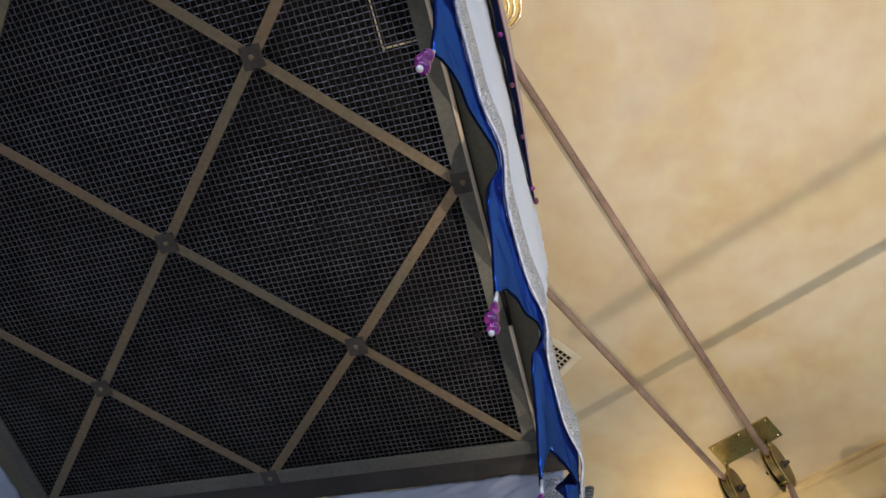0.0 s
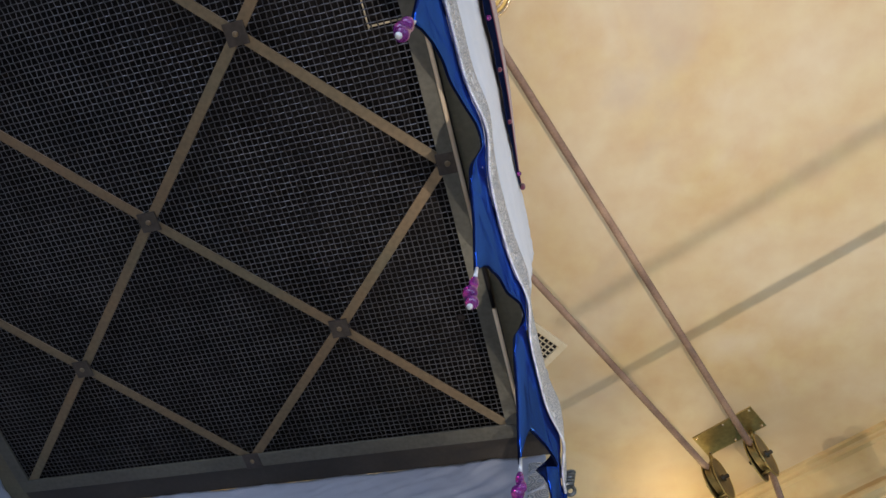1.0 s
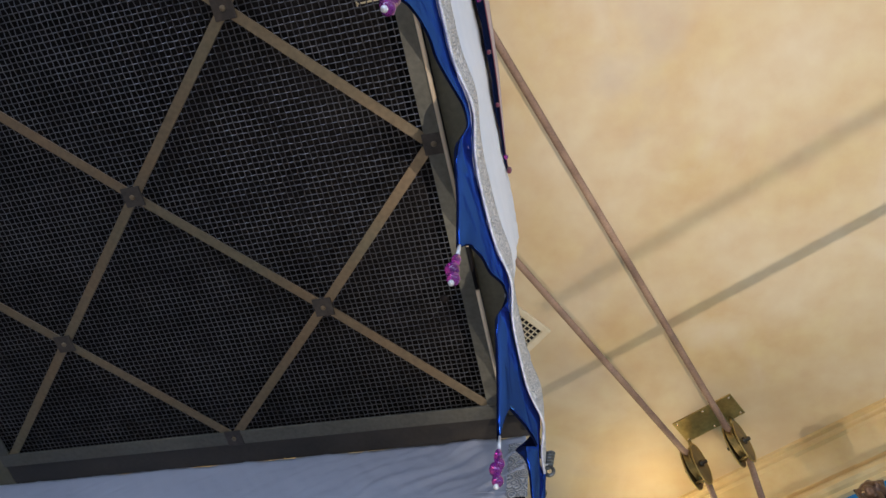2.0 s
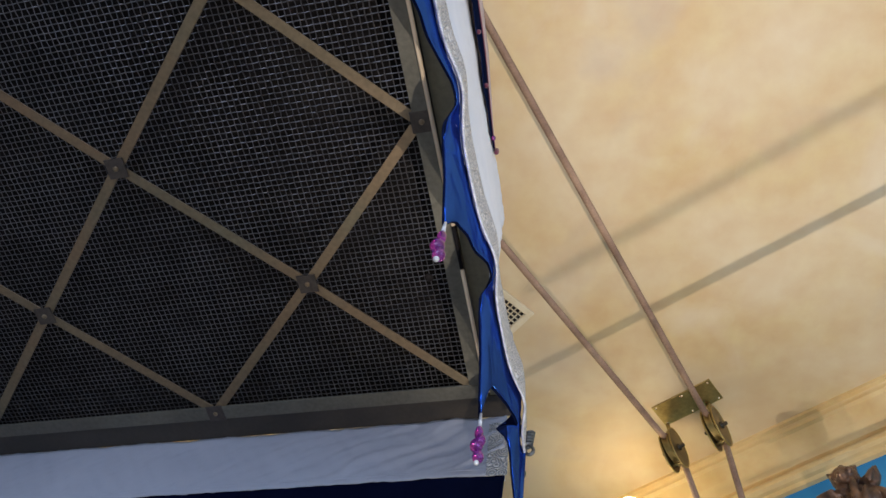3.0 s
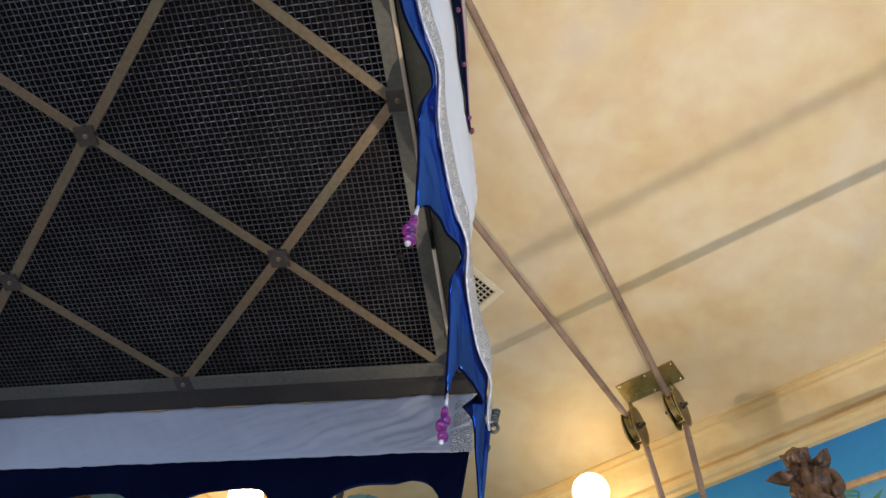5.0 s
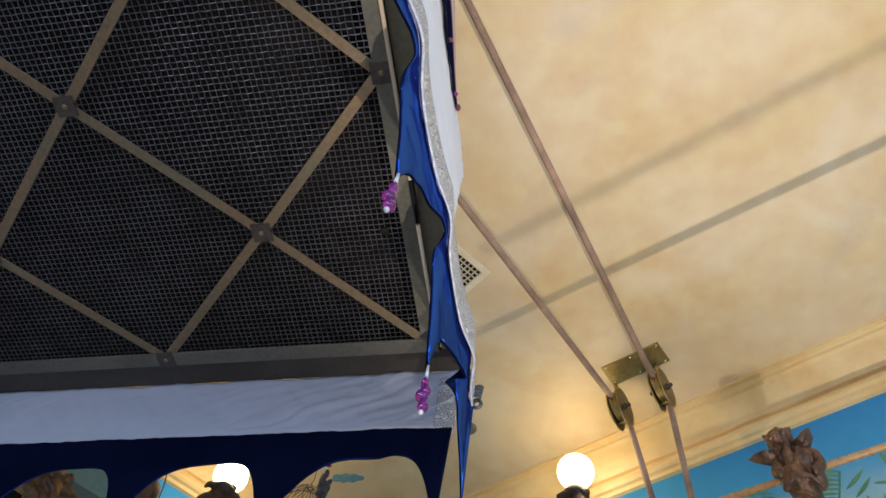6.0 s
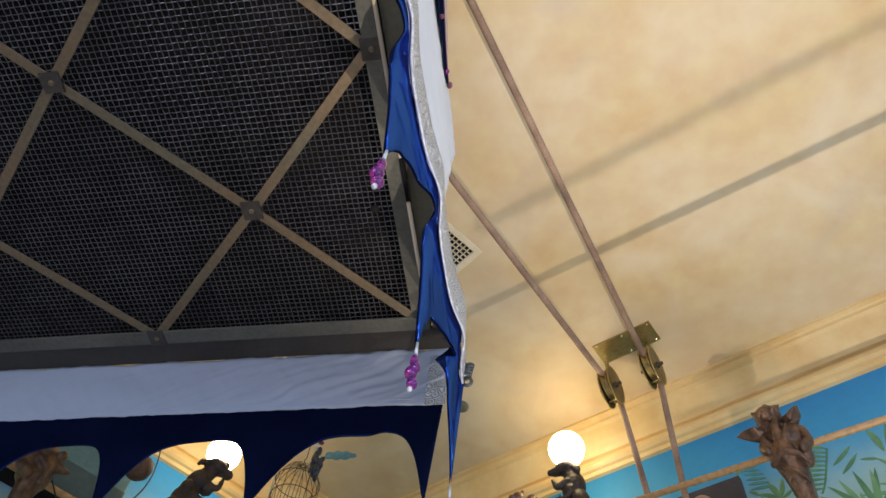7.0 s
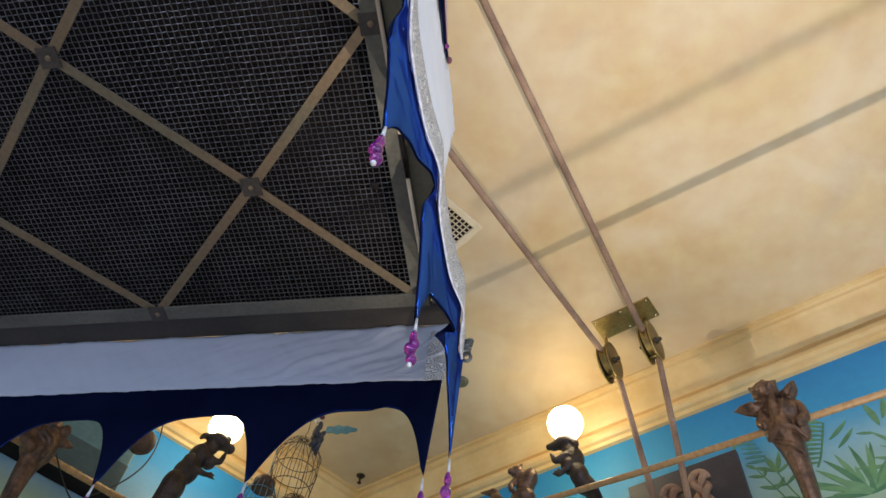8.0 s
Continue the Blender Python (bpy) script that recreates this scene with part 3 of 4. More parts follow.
def brocade():
    m = mat("silver brocade", (0.97, 0.98, 1.0), (0.45, 0.50, 0.57), 40, 0.42, 0.0, 0.1, 260, 0.08)
    nt = m.node_tree
    tc = nt.nodes.new("ShaderNodeTexCoord")
    w = nt.nodes.new("ShaderNodeTexWave")
    w.wave_type, w.rings_direction = "RINGS", "SPHERICAL"
    v = nt.nodes.new("ShaderNodeTexVoronoi")
    v.inputs["Scale"].default_value = 46
    nt.links.new(tc.outputs["Object"], v.inputs["Vector"])
    mm = nt.nodes.new("ShaderNodeMath")
    mm.operation = "SINE"
    ms = nt.nodes.new("ShaderNodeMath")
    ms.operation = "MULTIPLY"
    ms.inputs[1].default_value = 26
    nt.links.new(v.outputs["Distance"], ms.inputs[0])
    nt.links.new(ms.outputs[0], mm.inputs[0])
    bp = nt.nodes.new("ShaderNodeBump")
    bp.inputs["Strength"].default_value, bp.inputs["Distance"].default_value = 0.9, 0.004
    nt.links.new(mm.outputs[0], bp.inputs["Height"])
    b = nt.nodes["Principled BSDF"]
    nt.links.new(bp.outputs["Normal"], b.inputs["Normal"])
    mr = nt.nodes.new("ShaderNodeMapRange")
    mr.inputs["From Min"].default_value, mr.inputs["From Max"].default_value = -1, 1
    nt.links.new(mm.outputs[0], mr.inputs["Value"])
    for node in nt.nodes:
        if node.type == "MIX" and node.blend_type == "MIX":
            nt.links.new(mr.outputs["Result"], node.inputs["Factor"])
    nt.nodes.remove(w)
    return m


M_BRAID = brocade()


def right_place(s, out, z):
    xb = lerp(s, [(-1.0, 0.098), (-0.2, 0.113), (0.02, 0.118)])
    xt = lerp(s, [(-1.0, 0.107), (0.02, 0.101)])
    if z < ZB:
        x = xb + (xt - xb) * (ZB - z) / (ZB - ZTIP)
    elif z < ZT:
        x = xb
    else:
        x = xb - 0.030 * (z - ZT) / 0.6
    v = ((s - 0.012) / PITCH) % 1.0
    bulge = 0.016 * math.exp(-((v - 0.66) / 0.18) ** 2) - 0.0055 - 0.006 * max(0.0, min(1.0, (s + 0.12) / 0.14))
    x += bulge * max(0.0, 1 - abs(z - ZB) / 0.4)
    return Vector((x + out, s, z))


RIDGE = [(-2.1, 3.5), (-1.7, 3.68), (-1.0, 3.74), (-0.8, 3.74), (-0.62, 3.65), (-0.5, 3.52), (-0.45, 3.50), (-0.3, 3.45), (-0.2, 3.36)]
valance("cloth_valance", "white cloth side with silver braid and scalloped royal blue satin skirt", right_place, -2.1, 0.028, 0.012, lambda s: lerp(s, RIDGE), True, lambda b: -0.362 + 0.125 * b, (-1, -2, -3, -4, -5, -6, -7), 1.0, 2.462, 2.728)
valance("cloth_valance", "white cloth side with dark blue scalloped skirt seen from inside", lambda s, out, z: Vector((s, 0.092 + out, z)), -1.41, 0.062, 0.046, lambda s: H + 0.014, True, None, (-2, -4), 0.2, 2.488, 2.682, 0.358, (6.5, 2.6))
valance("cloth_valance", "white cloth side with scalloped blue satin skirt", lambda s, out, z: Vector((X0 - 0.094 - out, s, z)), -2.1, 0.06, 0.03, lambda s: H + 0.014)

# braid turned round the corner of the far side
def corner_tab(a, b):
    return Vector((0.022 + 0.047 * a, 0.084 - 0.001 * math.sin(a * 3), ZB - 0.006 + 0.170 * b))
_tab = thing("braid_end", (0.045, 0.084, ZB), "end of the silver brocade braid folded round the corner", "braid")
thicken(part("braid", surface(corner_tab, 8, 12), M_BRAID, _tab), 0.0016)
_coil = thing("silver_cord_knot", (0.125, 0.05, 2.8), "coiled silver cord knot on the canopy corner", "cord knot")
for k in range(5):
    c = Vector((0.122 - 0.001 * k, 0.052 - 0.002 * k, 2.846 - 0.0115 * k))
    part("loop", tube([c + Vector((0.0095 * math.cos(q), 0.011 * math.sin(q), 0.006 * math.sin(q) + 0.003 * math.cos(q))) for q in [i * math.pi / 8 for i in range(16)]], 0.0036, 7, closed=True), M_PEWTER, _coil, smooth=True)
part("loop", tube([Vector((0.122 + 0.009 * math.cos(q), 0.046, 2.787 + 0.013 * math.sin(q))) for q in [i * math.pi / 8 for i in range(16)]], 0.004, 7, closed=True), M_PEWTER, _coil, smooth=True)

# burgundy upper border with dark blue scallops and small beads
border = thing("burgundy_border", (0.13, -1.2, 3.25), "burgundy velvet border with beaded dark blue scallops", "border")
_lo = lambda s: lerp(s, [(-2.0, 3.50), (-0.86, 3.48), (-0.70, 3.50), (-0.52, 3.43), (-0.42, 3.43)])
_hi = lambda s: lerp(s, [(-2.0, 3.80), (-0.80, 3.79), (-0.62, 3.70), (-0.46, 3.47), (-0.42, 3.445)])
_bs = lambda a: -2 + 1.58 * a
thicken(part("band", surface(lambda a, b: Vector((0.0895, _bs(a), _hi(_bs(a)) - (_hi(_bs(a)) - _lo(_bs(a))) * 0.5 * (1 - b))), 90, 5), M_BURG, border, "burgundy velvet", True), 0.004)
thicken(part("scalloped_edge", surface(lambda a, b: Vector((0.089, _bs(a), _lo(_bs(a)) - 0.03 * abs(math.sin(_bs(a) * 24)) + ((_hi(_bs(a)) + _lo(_bs(a))) * 0.5 - _lo(_bs(a)) + 0.03) * b)), 150, 5), M_NAVY, border, "dark blue satin scallops", True), 0.002)
for k in range(12):
    s = -0.4581 - k * math.pi / 24
    part("bead", ball((0.094, s, _lo(s) - 0.022 + 0.01 * (k % 2)), 0.0065, seg=10), M_BURG if k % 3 else M_BEAD, border, smooth=True)
part("end_tassel", ball((0.094, -0.415, 3.425), (0.008, 0.008, 0.018), seg=12), M_BURG, border, "burgundy end tassel", True)
# ---- pulleys, ropes and their fixings ----
PL, PR = Vector((0.536, 0.955, 3.752)), Vector((0.690, 0.866, 3.752))
_mid = Vector((0.6135, 0.858, CEIL))
plate = thing("ceiling_plate", _mid, "rectangular aged brass plate screwed to the ceiling", "plate")
part("plate", box((0.247, 0.105, 0.006), axes(_mid - Vector((0, 0, 0.003)), DR, (0, 0, 1)), 0.001), M_BRASS, plate)
for u in (-0.11, 0, 0.11):
    for w in (-0.042, 0.042):
        p = _mid + DR * u + NR * w
        part("screw", lathe([(0.001, 0), (0.004, 0.0006), (0.0055, 0.003)], pose(p.x, p.y, CEIL - 0.0088), 10), M_GOLD, plate, smooth=True)

N_P = Vector((0.86, -0.51, 0)).normalized()
F_P = Vector((0, 0, 1)).cross(N_P)


def pulley(at):
    at = Vector(at)
    p = thing("rope_pulley", at, "aged brass rope pulley block hung from the ceiling plate", "pulley", "rope pulleys")
    m = axes(at, F_P, N_P)          # local z is the axle, local x horizontal, local y up or down
    part("sheave", lathe([(0.02, -0.013), (0.060, -0.013), (0.063, -0.010), (0.050, 0.0), (0.063, 0.010), (0.060, 0.013), (0.02, 0.013)], m, 32), M_BRASS, p, "grooved brass wheel", True)
    for sgn in (-1, 1):
        cheek = bmesh.new()
        ring = []
        for k in range(28):
            q = 2 * math.pi * k / 28
            ring.append((0.060 * math.cos(q), 0.092 * math.sin(q)))
        a = [cheek.verts.new((x, y, sgn * 0.017)) for x, y in ring]
        b = [cheek.verts.new((x, y, sgn * 0.022)) for x, y in ring]
        cheek.faces.new(a)
        cheek.faces.new(b)
        for k in range(28):
            cheek.faces.new((a[k], a[(k + 1) % 28], b[(k + 1) % 28], b[k]))
        cheek.transform(m)
        c = part("cheek", cheek, M_CHEEK, p, "tarnished oval side plate")
        part("rim", tube([m @ Vector((0.060 * math.cos(2 * math.pi * k / 28), 0.092 * math.sin(2 * math.pi * k / 28), sgn * 0.0205)) for k in range(28)], 0.0034, 6, closed=True), M_BRASS, c, "brass edge", True)
    part("axle", lathe([(0.004, -0.046), (0.007, -0.044), (0.007, -0.030), (0.013, -0.029), (0.013, 0.029), (0.007, 0.030), (0.007, 0.044), (0.004, 0.046)], m, 14), M_DARKM, p, "dark axle bolt", True)
    up = 1 if (m.to_3x3() @ Vector((0, 1, 0))).z > 0 else -1
    for y in (0.075, -0.075):
        part("spacer", lathe([(0.005, -0.022), (0.005, 0.022)], m @ pose(0, y, 0), 10), M_BRASS, p, smooth=True)
    part("eye", tube([at + Vector((0, 0, 0.098)) + N_P * 0.012 * math.cos(q) + Vector((0, 0, 0.012 * math.sin(q))) for q in [k * math.pi / 8 for k in range(16)]], 0.0035, 7, closed=True), M_BRASS, p, "brass eye", True)
    part("eye_bolt", tube([at + Vector((0, 0, 0.107)), Vector((at.x, at.y, CEIL - 0.006))], 0.0075, 10), M_BRASS, p, smooth=True)
    return p


pulley(PL)
pulley(PR)


def rope_run(label, ctrl, r=0.0117, name="rope"):
    """A laid rope along the given corners, rounded where it turns."""
    pts = []
    ctrl = [Vector(c) for c in ctrl]
    for a, b in zip(ctrl, ctrl[1:]):
        n = max(2, int((b - a).length / 0.02))
        pts += [a.lerp(b, k / n) for k in range(n)]
    pts.append(ctrl[-1])
    for _ in range(3):
        pts = [pts[0]] + [(pts[i - 1] + pts[i] * 2 + pts[i + 1]) / 4 for i in range(1, len(pts) - 1)] + [pts[-1]]
    return single(name, tube(pts, r, 12), M_ROPE, label, "rope", "canopy ropes", smooth=True)


def over_pulley(c, frm, to):
    """Corner points of a rope that comes from frm, passes over the wheel at c and goes on to to."""
    r = 0.058
    ang = [0.25, 0.75, 1.25, 1.75, 2.25, 2.75]
    return [Vector(frm)] + [c - F_SIGN * math.cos(a) * r + Vector((0, 0, math.sin(a) * r)) for a in ang] + [Vector(to)]


F_SIGN = F_P if F_P.dot(NR) > 0 else -F_P
rope_run("beige rope from the canopy over a brass pulley", over_pulley(PR, (-0.02, -0.99, 3.79), RW(1.600, 0.02, 3.20)))
rope_run("beige rope from the canopy over a brass pulley", over_pulley(PL, (-0.16, -0.32, 3.77), RW(1.490, 0.02, 3.17)))

# plaque with the tied rope ends
board = single("rope_plaque", box((0.425, 0.022, 0.62), axes(RW(1.573, PROJ - 0.011, 3.13), DR, (0, 0, 1)), 0.003), M_BOARD, "dark grey wooden plaque on the mural wall behind the ropes", "board")
def hitch(along, z):
    """Rope end plaited upon itself and hung on the plaque."""
    h = thing("rope_hitch", RW(along, 0.05, z), "thick beige rope end plaited into a hanging hitch", "rope knot", "rope hitches")
    for k in range(3):
        pts = []
        for i in range(46):
            q = i / 45 * math.pi * 4 + k * 2 * math.pi / 3
            pts.append(RW(along + 0.024 * math.sin(q), 0.055 + 0.014 * math.sin(2 * q), z + 0.02 - 0.36 * i / 45))
        part("strand", tube(pts, 0.0125, 9), M_ROPE, h, smooth=True)
    part("bight", tube([RW(along - 0.03 * math.cos(q), 0.055 - 0.01 * math.sin(q), z + 0.01 + 0.028 * math.sin(q)) for q in [math.pi * i / 12 for i in range(13)]], 0.013, 9), M_ROPE, h, smooth=True)
    return h
hitch(1.535, 3.295)
hitch(1.645, 3.315)

# ---- ceiling fittings ----
_u2 = Vector((-0.766, 0.643, 0))
_vc = Vector((0.084, 0.386, 0)) + (DL + _u2) * 0.134
vent = thing("ceiling_vent", (_vc.x, _vc.y, CEIL), "square cream egg-crate ceiling vent with dark inside", "vent")
for d, o in ((DL, _u2), (_u2, DL)):
    for sgn in (-1, 1):
        c = _vc + o * sgn * 0.1255
        part("frame", box((0.275, 0.024, 0.011), axes((c.x, c.y, CEIL - 0.0055 - (0.0006 if d is DL else 0)), d, (0, 0, 1)), 0.002), M_VENT, vent)
part("backing", box((0.246, 0.246, 0.002), axes((_vc.x, _vc.y, CEIL - 0.001), DL, (0, 0, 1))), M_BLACK, vent, "dark duct opening")
for k in range(-6, 7):
    for d, o in ((DL, _u2), (_u2, DL)):
        c = _vc + o * k * 0.0188
        part("slat", box((0.241, 0.0032, 0.006), axes((c.x, c.y, CEIL - 0.0052), d, (0, 0, 1))), M_VENT, vent)

ring = thing("recessed_ceiling_lamp", (0.062, -0.875, CEIL), "round recessed ceiling lamp with stepped brass rings, unlit", "ceiling lamp")
for r, w, z in ((0.078, 0.010, 0.010), (0.058, 0.009, 0.006), (0.040, 0.008, 0.003)):
    part("ring", lathe([(r - w, 0.0), (r - w, -z), (r - w * 0.5, -z - 0.003), (r, -z), (r, 0.0)], pose(0.062, -0.875, CEIL - 0.0005), 40), M_GOLD, ring, "polished brass ring", True)
part("reflector", lathe([(0.001, -0.0015), (0.07, -0.001), (0.07, 0.0)], pose(0.062, -0.875, CEIL - 0.0005), 32), M_BRASS, ring)
spr = thing("sprinkler", (-0.644, 1.76, CEIL), "small dark brass sprinkler head near the corner", "sprinkler")
part("rose", lathe([(0.001, -0.006), (0.018, -0.005), (0.022, 0.0)], pose(-0.644, 1.76, CEIL), 16), M_DARKM, spr)
part("head", lathe([(0.010, -0.045), (0.011, -0.042), (0.004, -0.036), (0.006, -0.012), (0.008, -0.005)], pose(-0.644, 1.76, CEIL), 14), M_DARKM, spr, smooth=True)
M_RUST = mat("grey-green painted metal", (0.16, 0.17, 0.12), (0.10, 0.11, 0.08), 20, 0.5, 0.1, 0.1, 80, 0.3)
cap = single("ceiling_rosette", lathe([(0.001, -0.014), (0.02, -0.013), (0.032, -0.006), (0.034, 0.0)], pose(-0.083, 1.164, CEIL), 20), M_RUST, "small round grey-green rosette on the ceiling", "rosette", smooth=True)

# ---- poles carried by the figures ----
single("wall_pole", tube([RW(0.75, -0.15, 3.325), RW(1.175, -0.15, 3.297), RW(1.546, -0.15, 3.268), RW(2.302, -0.15, 3.234), RW(4.6, -0.15, 3.16)], 0.0110, 14), M_POLE, "long varnished wooden pole along the mural wall, carried by bronze figures", "pole", "wall poles", smooth=True)
single("wall_pole", tube([LW(0.62, -0.1, 3.185), LW(2.9, -0.1, 3.20)], 0.0125, 14), M_POLE, "long varnished wooden pole along the turquoise wall", "pole", "wall poles", smooth=True)
# unseen pole, set out of view to throw two shadow lines on the ceiling
single("added_shadow_pole", tube([RW(1.85, -1.070, 2.10), RW(4.6, -0.95, 2.10)], 0.0095, 12), M_POLE, "unseen pole added to cast the ceiling shadow lines", "pole", "wall poles", smooth=True)

# ---- bronze figures: each one plain cast mesh ----
def figure(name, label, m, balls, limbs, material, voxel=0.0045):
    """balls: (x, y, z, rx, ry, rz[, tilt]); limbs: list of (point, radius) chains; all in the figure's own axes."""
    bm = bmesh.new()
    for x, y, z, rx, ry, rz, *tilt in balls:
        ball((x, y, z), (rx, ry, rz), None, bm, 16, pose(0, 0, 0, 0, tilt[0] if tilt else 0, 0))
    for chain in limbs:
        pts, radii = [], []
        for (p, r), (q, s) in zip(chain, chain[1:]):
            for k in range(6):
                pts.append(Vector(p).lerp(Vector(q), k / 6))
                radii.append(r + (s - r) * k / 6)
        pts.append(Vector(chain[-1][0]))
        radii.append(chain[-1][1])
        for _ in range(2):
            pts = [pts[0]] + [(pts[i - 1] + pts[i] * 2 + pts[i + 1]) / 4 for i in range(1, len(pts) - 1)] + [pts[-1]]
        tube(pts, radii, 10, bm)
        for i in (0, -1):
            ball(pts[i], max(radii[i], 0.003), None, bm, 10)
    bm.transform(m)
    ob = single(name, bm, material, label, "statue", "bronze figures", smooth=True)
    r = ob.modifiers.new("cast", "REMESH")
    r.mode, r.voxel_size, r.use_smooth_shade = "VOXEL", voxel, True
    s = ob.modifiers.new("soften", "SMOOTH")
    s.factor, s.iterations = 0.5, 2
    return ob


def globe_lamp(at, r, label):
    g = thing("globe_lamp", at, label, "lamp", "globe lamps")
    part("globe", ball(at, r, seg=32), M_GLOBE, g, "glowing white opal glass globe", True)
    part("collar", lathe([(0.010, -r - 0.016), (0.013, -r - 0.008), (0.013, -r + 0.002)], pose(*at), 16), M_DARKM, g, "dark metal collar", True)
    return g


UP = (0, 0, 1)
# x along the wall, y outwards of the room (towards the wall), z up
def at_right(along, off, z):
    return axes(RW(along, off, z), DR, UP)


def at_left(along, off, z):
    return axes(LW(along, off, z), -DL, UP)


# winged-eared figure that carries the pole
figure("bronze_figure", "brown bronze big-eared crouching figure holding the wooden pole", at_right(1.998, -0.185, 3.174) @ Matrix.Diagonal((0.64, 0.8, 0.9, 1)),
       [(-0.012, -0.02, 0.196, 0.066, 0.052, 0.046), (-0.016, -0.066, 0.176, 0.030, 0.028, 0.022), (-0.016, -0.088, 0.170, 0.014, 0.010, 0.010), (0.026, -0.060, 0.196, 0.016, 0.014, 0.014), (-0.052, -0.058, 0.196, 0.014, 0.014, 0.014),
        (0.0, 0.0, 0.115, 0.056, 0.045, 0.060), (0.062, -0.015, 0.085, 0.040, 0.042, 0.046, 25), (-0.058, -0.020, 0.070, 0.030, 0.036, 0.055, -12), (0.010, -0.005, 0.035, 0.074, 0.056, 0.045),
        (0.072, 0.0, 0.020, 0.040, 0.044, 0.058, -14), (-0.035, -0.03, 0.010, 0.046, 0.038, 0.040), (0.004, -0.050, 0.105, 0.022, 0.018, 0.075, 14), (0.034, -0.048, 0.075, 0.016, 0.016, 0.060, 28)],
       [[((-0.058, -0.02, 0.218), 0.022), ((-0.072, -0.02, 0.236), 0.011), ((-0.082, -0.02, 0.248), 0.003)],
        [((-0.005, -0.02, 0.236), 0.022), ((-0.002, -0.02, 0.252), 0.010), ((0.0, -0.02, 0.262), 0.003)],
        [((0.036, -0.02, 0.220), 0.020), ((0.050, -0.02, 0.230), 0.010), ((0.060, -0.02, 0.236), 0.003)],
        [((-0.044, -0.01, 0.145), 0.024), ((-0.088, -0.02, 0.140), 0.030), ((-0.132, -0.025, 0.146), 0.018), ((-0.185, -0.03, 0.160), 0.003)],
        [((-0.085, -0.048, 0.150), 0.010), ((-0.130, -0.046, 0.154), 0.007), ((-0.162, -0.04, 0.160), 0.003)],
        [((0.052, -0.01, 0.160), 0.022), ((0.092, -0.012, 0.160), 0.030), ((0.116, -0.015, 0.180), 0.026), ((0.134, -0.02, 0.200), 0.006)],
        [((0.084, -0.046, 0.146), 0.014), ((0.112, -0.046, 0.168), 0.009), ((0.128, -0.04, 0.190), 0.004)],
        [((0.055, -0.01, 0.130), 0.020), ((0.112, -0.02, 0.090), 0.024), ((0.118, -0.02, 0.040), 0.024), ((0.085, -0.050, 0.005), 0.018)],
        [((-0.052, -0.02, 0.115), 0.020), ((-0.086, -0.035, 0.060), 0.022), ((-0.064, -0.060, 0.030), 0.016)],
        [((0.0, 0.0, 0.02), 0.076), ((0.008, 0.0, -0.05), 0.060), ((0.010, 0.005, -0.14), 0.044), ((0.0, 0.02, -0.28), 0.033), ((-0.015, 0.05, -0.42), 0.028)],
        [((-0.070, -0.035, -0.012), 0.012), ((0.000, -0.072, 0.004), 0.014), ((0.060, -0.062, -0.020), 0.012), ((0.086, -0.040, -0.055), 0.008)],
        [((-0.040, -0.050, -0.045), 0.008), ((0.020, -0.062, -0.075), 0.008), ((0.055, -0.040, -0.120), 0.006)]], M_BRONZE, 0.0034)

# hound with a globe on its shoulders
figure("bronze_figure", "dark bronze hound-like figure standing under a globe lamp", at_right(1.240, -0.125, 3.322) @ Matrix.Scale(0.90, 4),
       [(-0.012, -0.02, 0.235, 0.046, 0.036, 0.034, 18), (-0.055, -0.025, 0.232, 0.032, 0.022, 0.020, 12), (-0.083, -0.027, 0.238, 0.013, 0.013, 0.015), (-0.03, -0.03, 0.262, 0.015, 0.012, 0.010),
        (0.02, 0.0, 0.15, 0.042, 0.040, 0.062, -8), (0.0, -0.015, 0.11, 0.034, 0.034, 0.04), (0.035, 0.0, 0.06, 0.040, 0.040, 0.06, -10), (0.045, 0.02, 0.022, 0.042, 0.040, 0.045)],
       [[((0.02, -0.02, 0.235), 0.016), ((0.045, -0.025, 0.205), 0.016), ((0.052, -0.03, 0.185), 0.008)],
        [((0.0, -0.01, 0.205), 0.030), ((0.015, -0.005, 0.16), 0.036)],
        [((-0.005, -0.035, 0.15), 0.018), ((-0.045, -0.05, 0.125), 0.014), ((-0.052, -0.055, 0.155), 0.011), ((-0.06, -0.06, 0.165), 0.006)],
        [((0.0, -0.03, 0.09), 0.014), ((-0.035, -0.045, 0.055), 0.010), ((-0.03, -0.05, 0.085), 0.004)],
        [((-0.035, -0.045, 0.055), 0.008), ((-0.05, -0.05, 0.082), 0.004)], [((-0.035, -0.045, 0.055), 0.008), ((-0.06, -0.05, 0.070), 0.004)],
        [((0.06, 0.02, 0.01), 0.036), ((0.055, 0.12, -0.02), 0.026), ((0.05, 0.31, -0.06), 0.022)],
        [((0.0, 0.0, 0.21), 0.024), ((0.002, 0.035, 0.262), 0.018), ((0.0, 0.048, 0.30), 0.016)]], M_DBRONZE)
globe_lamp(RW(1.244, -0.15, 3.620), 0.070, "glowing white opal globe lamp held up by a dark bronze figure")

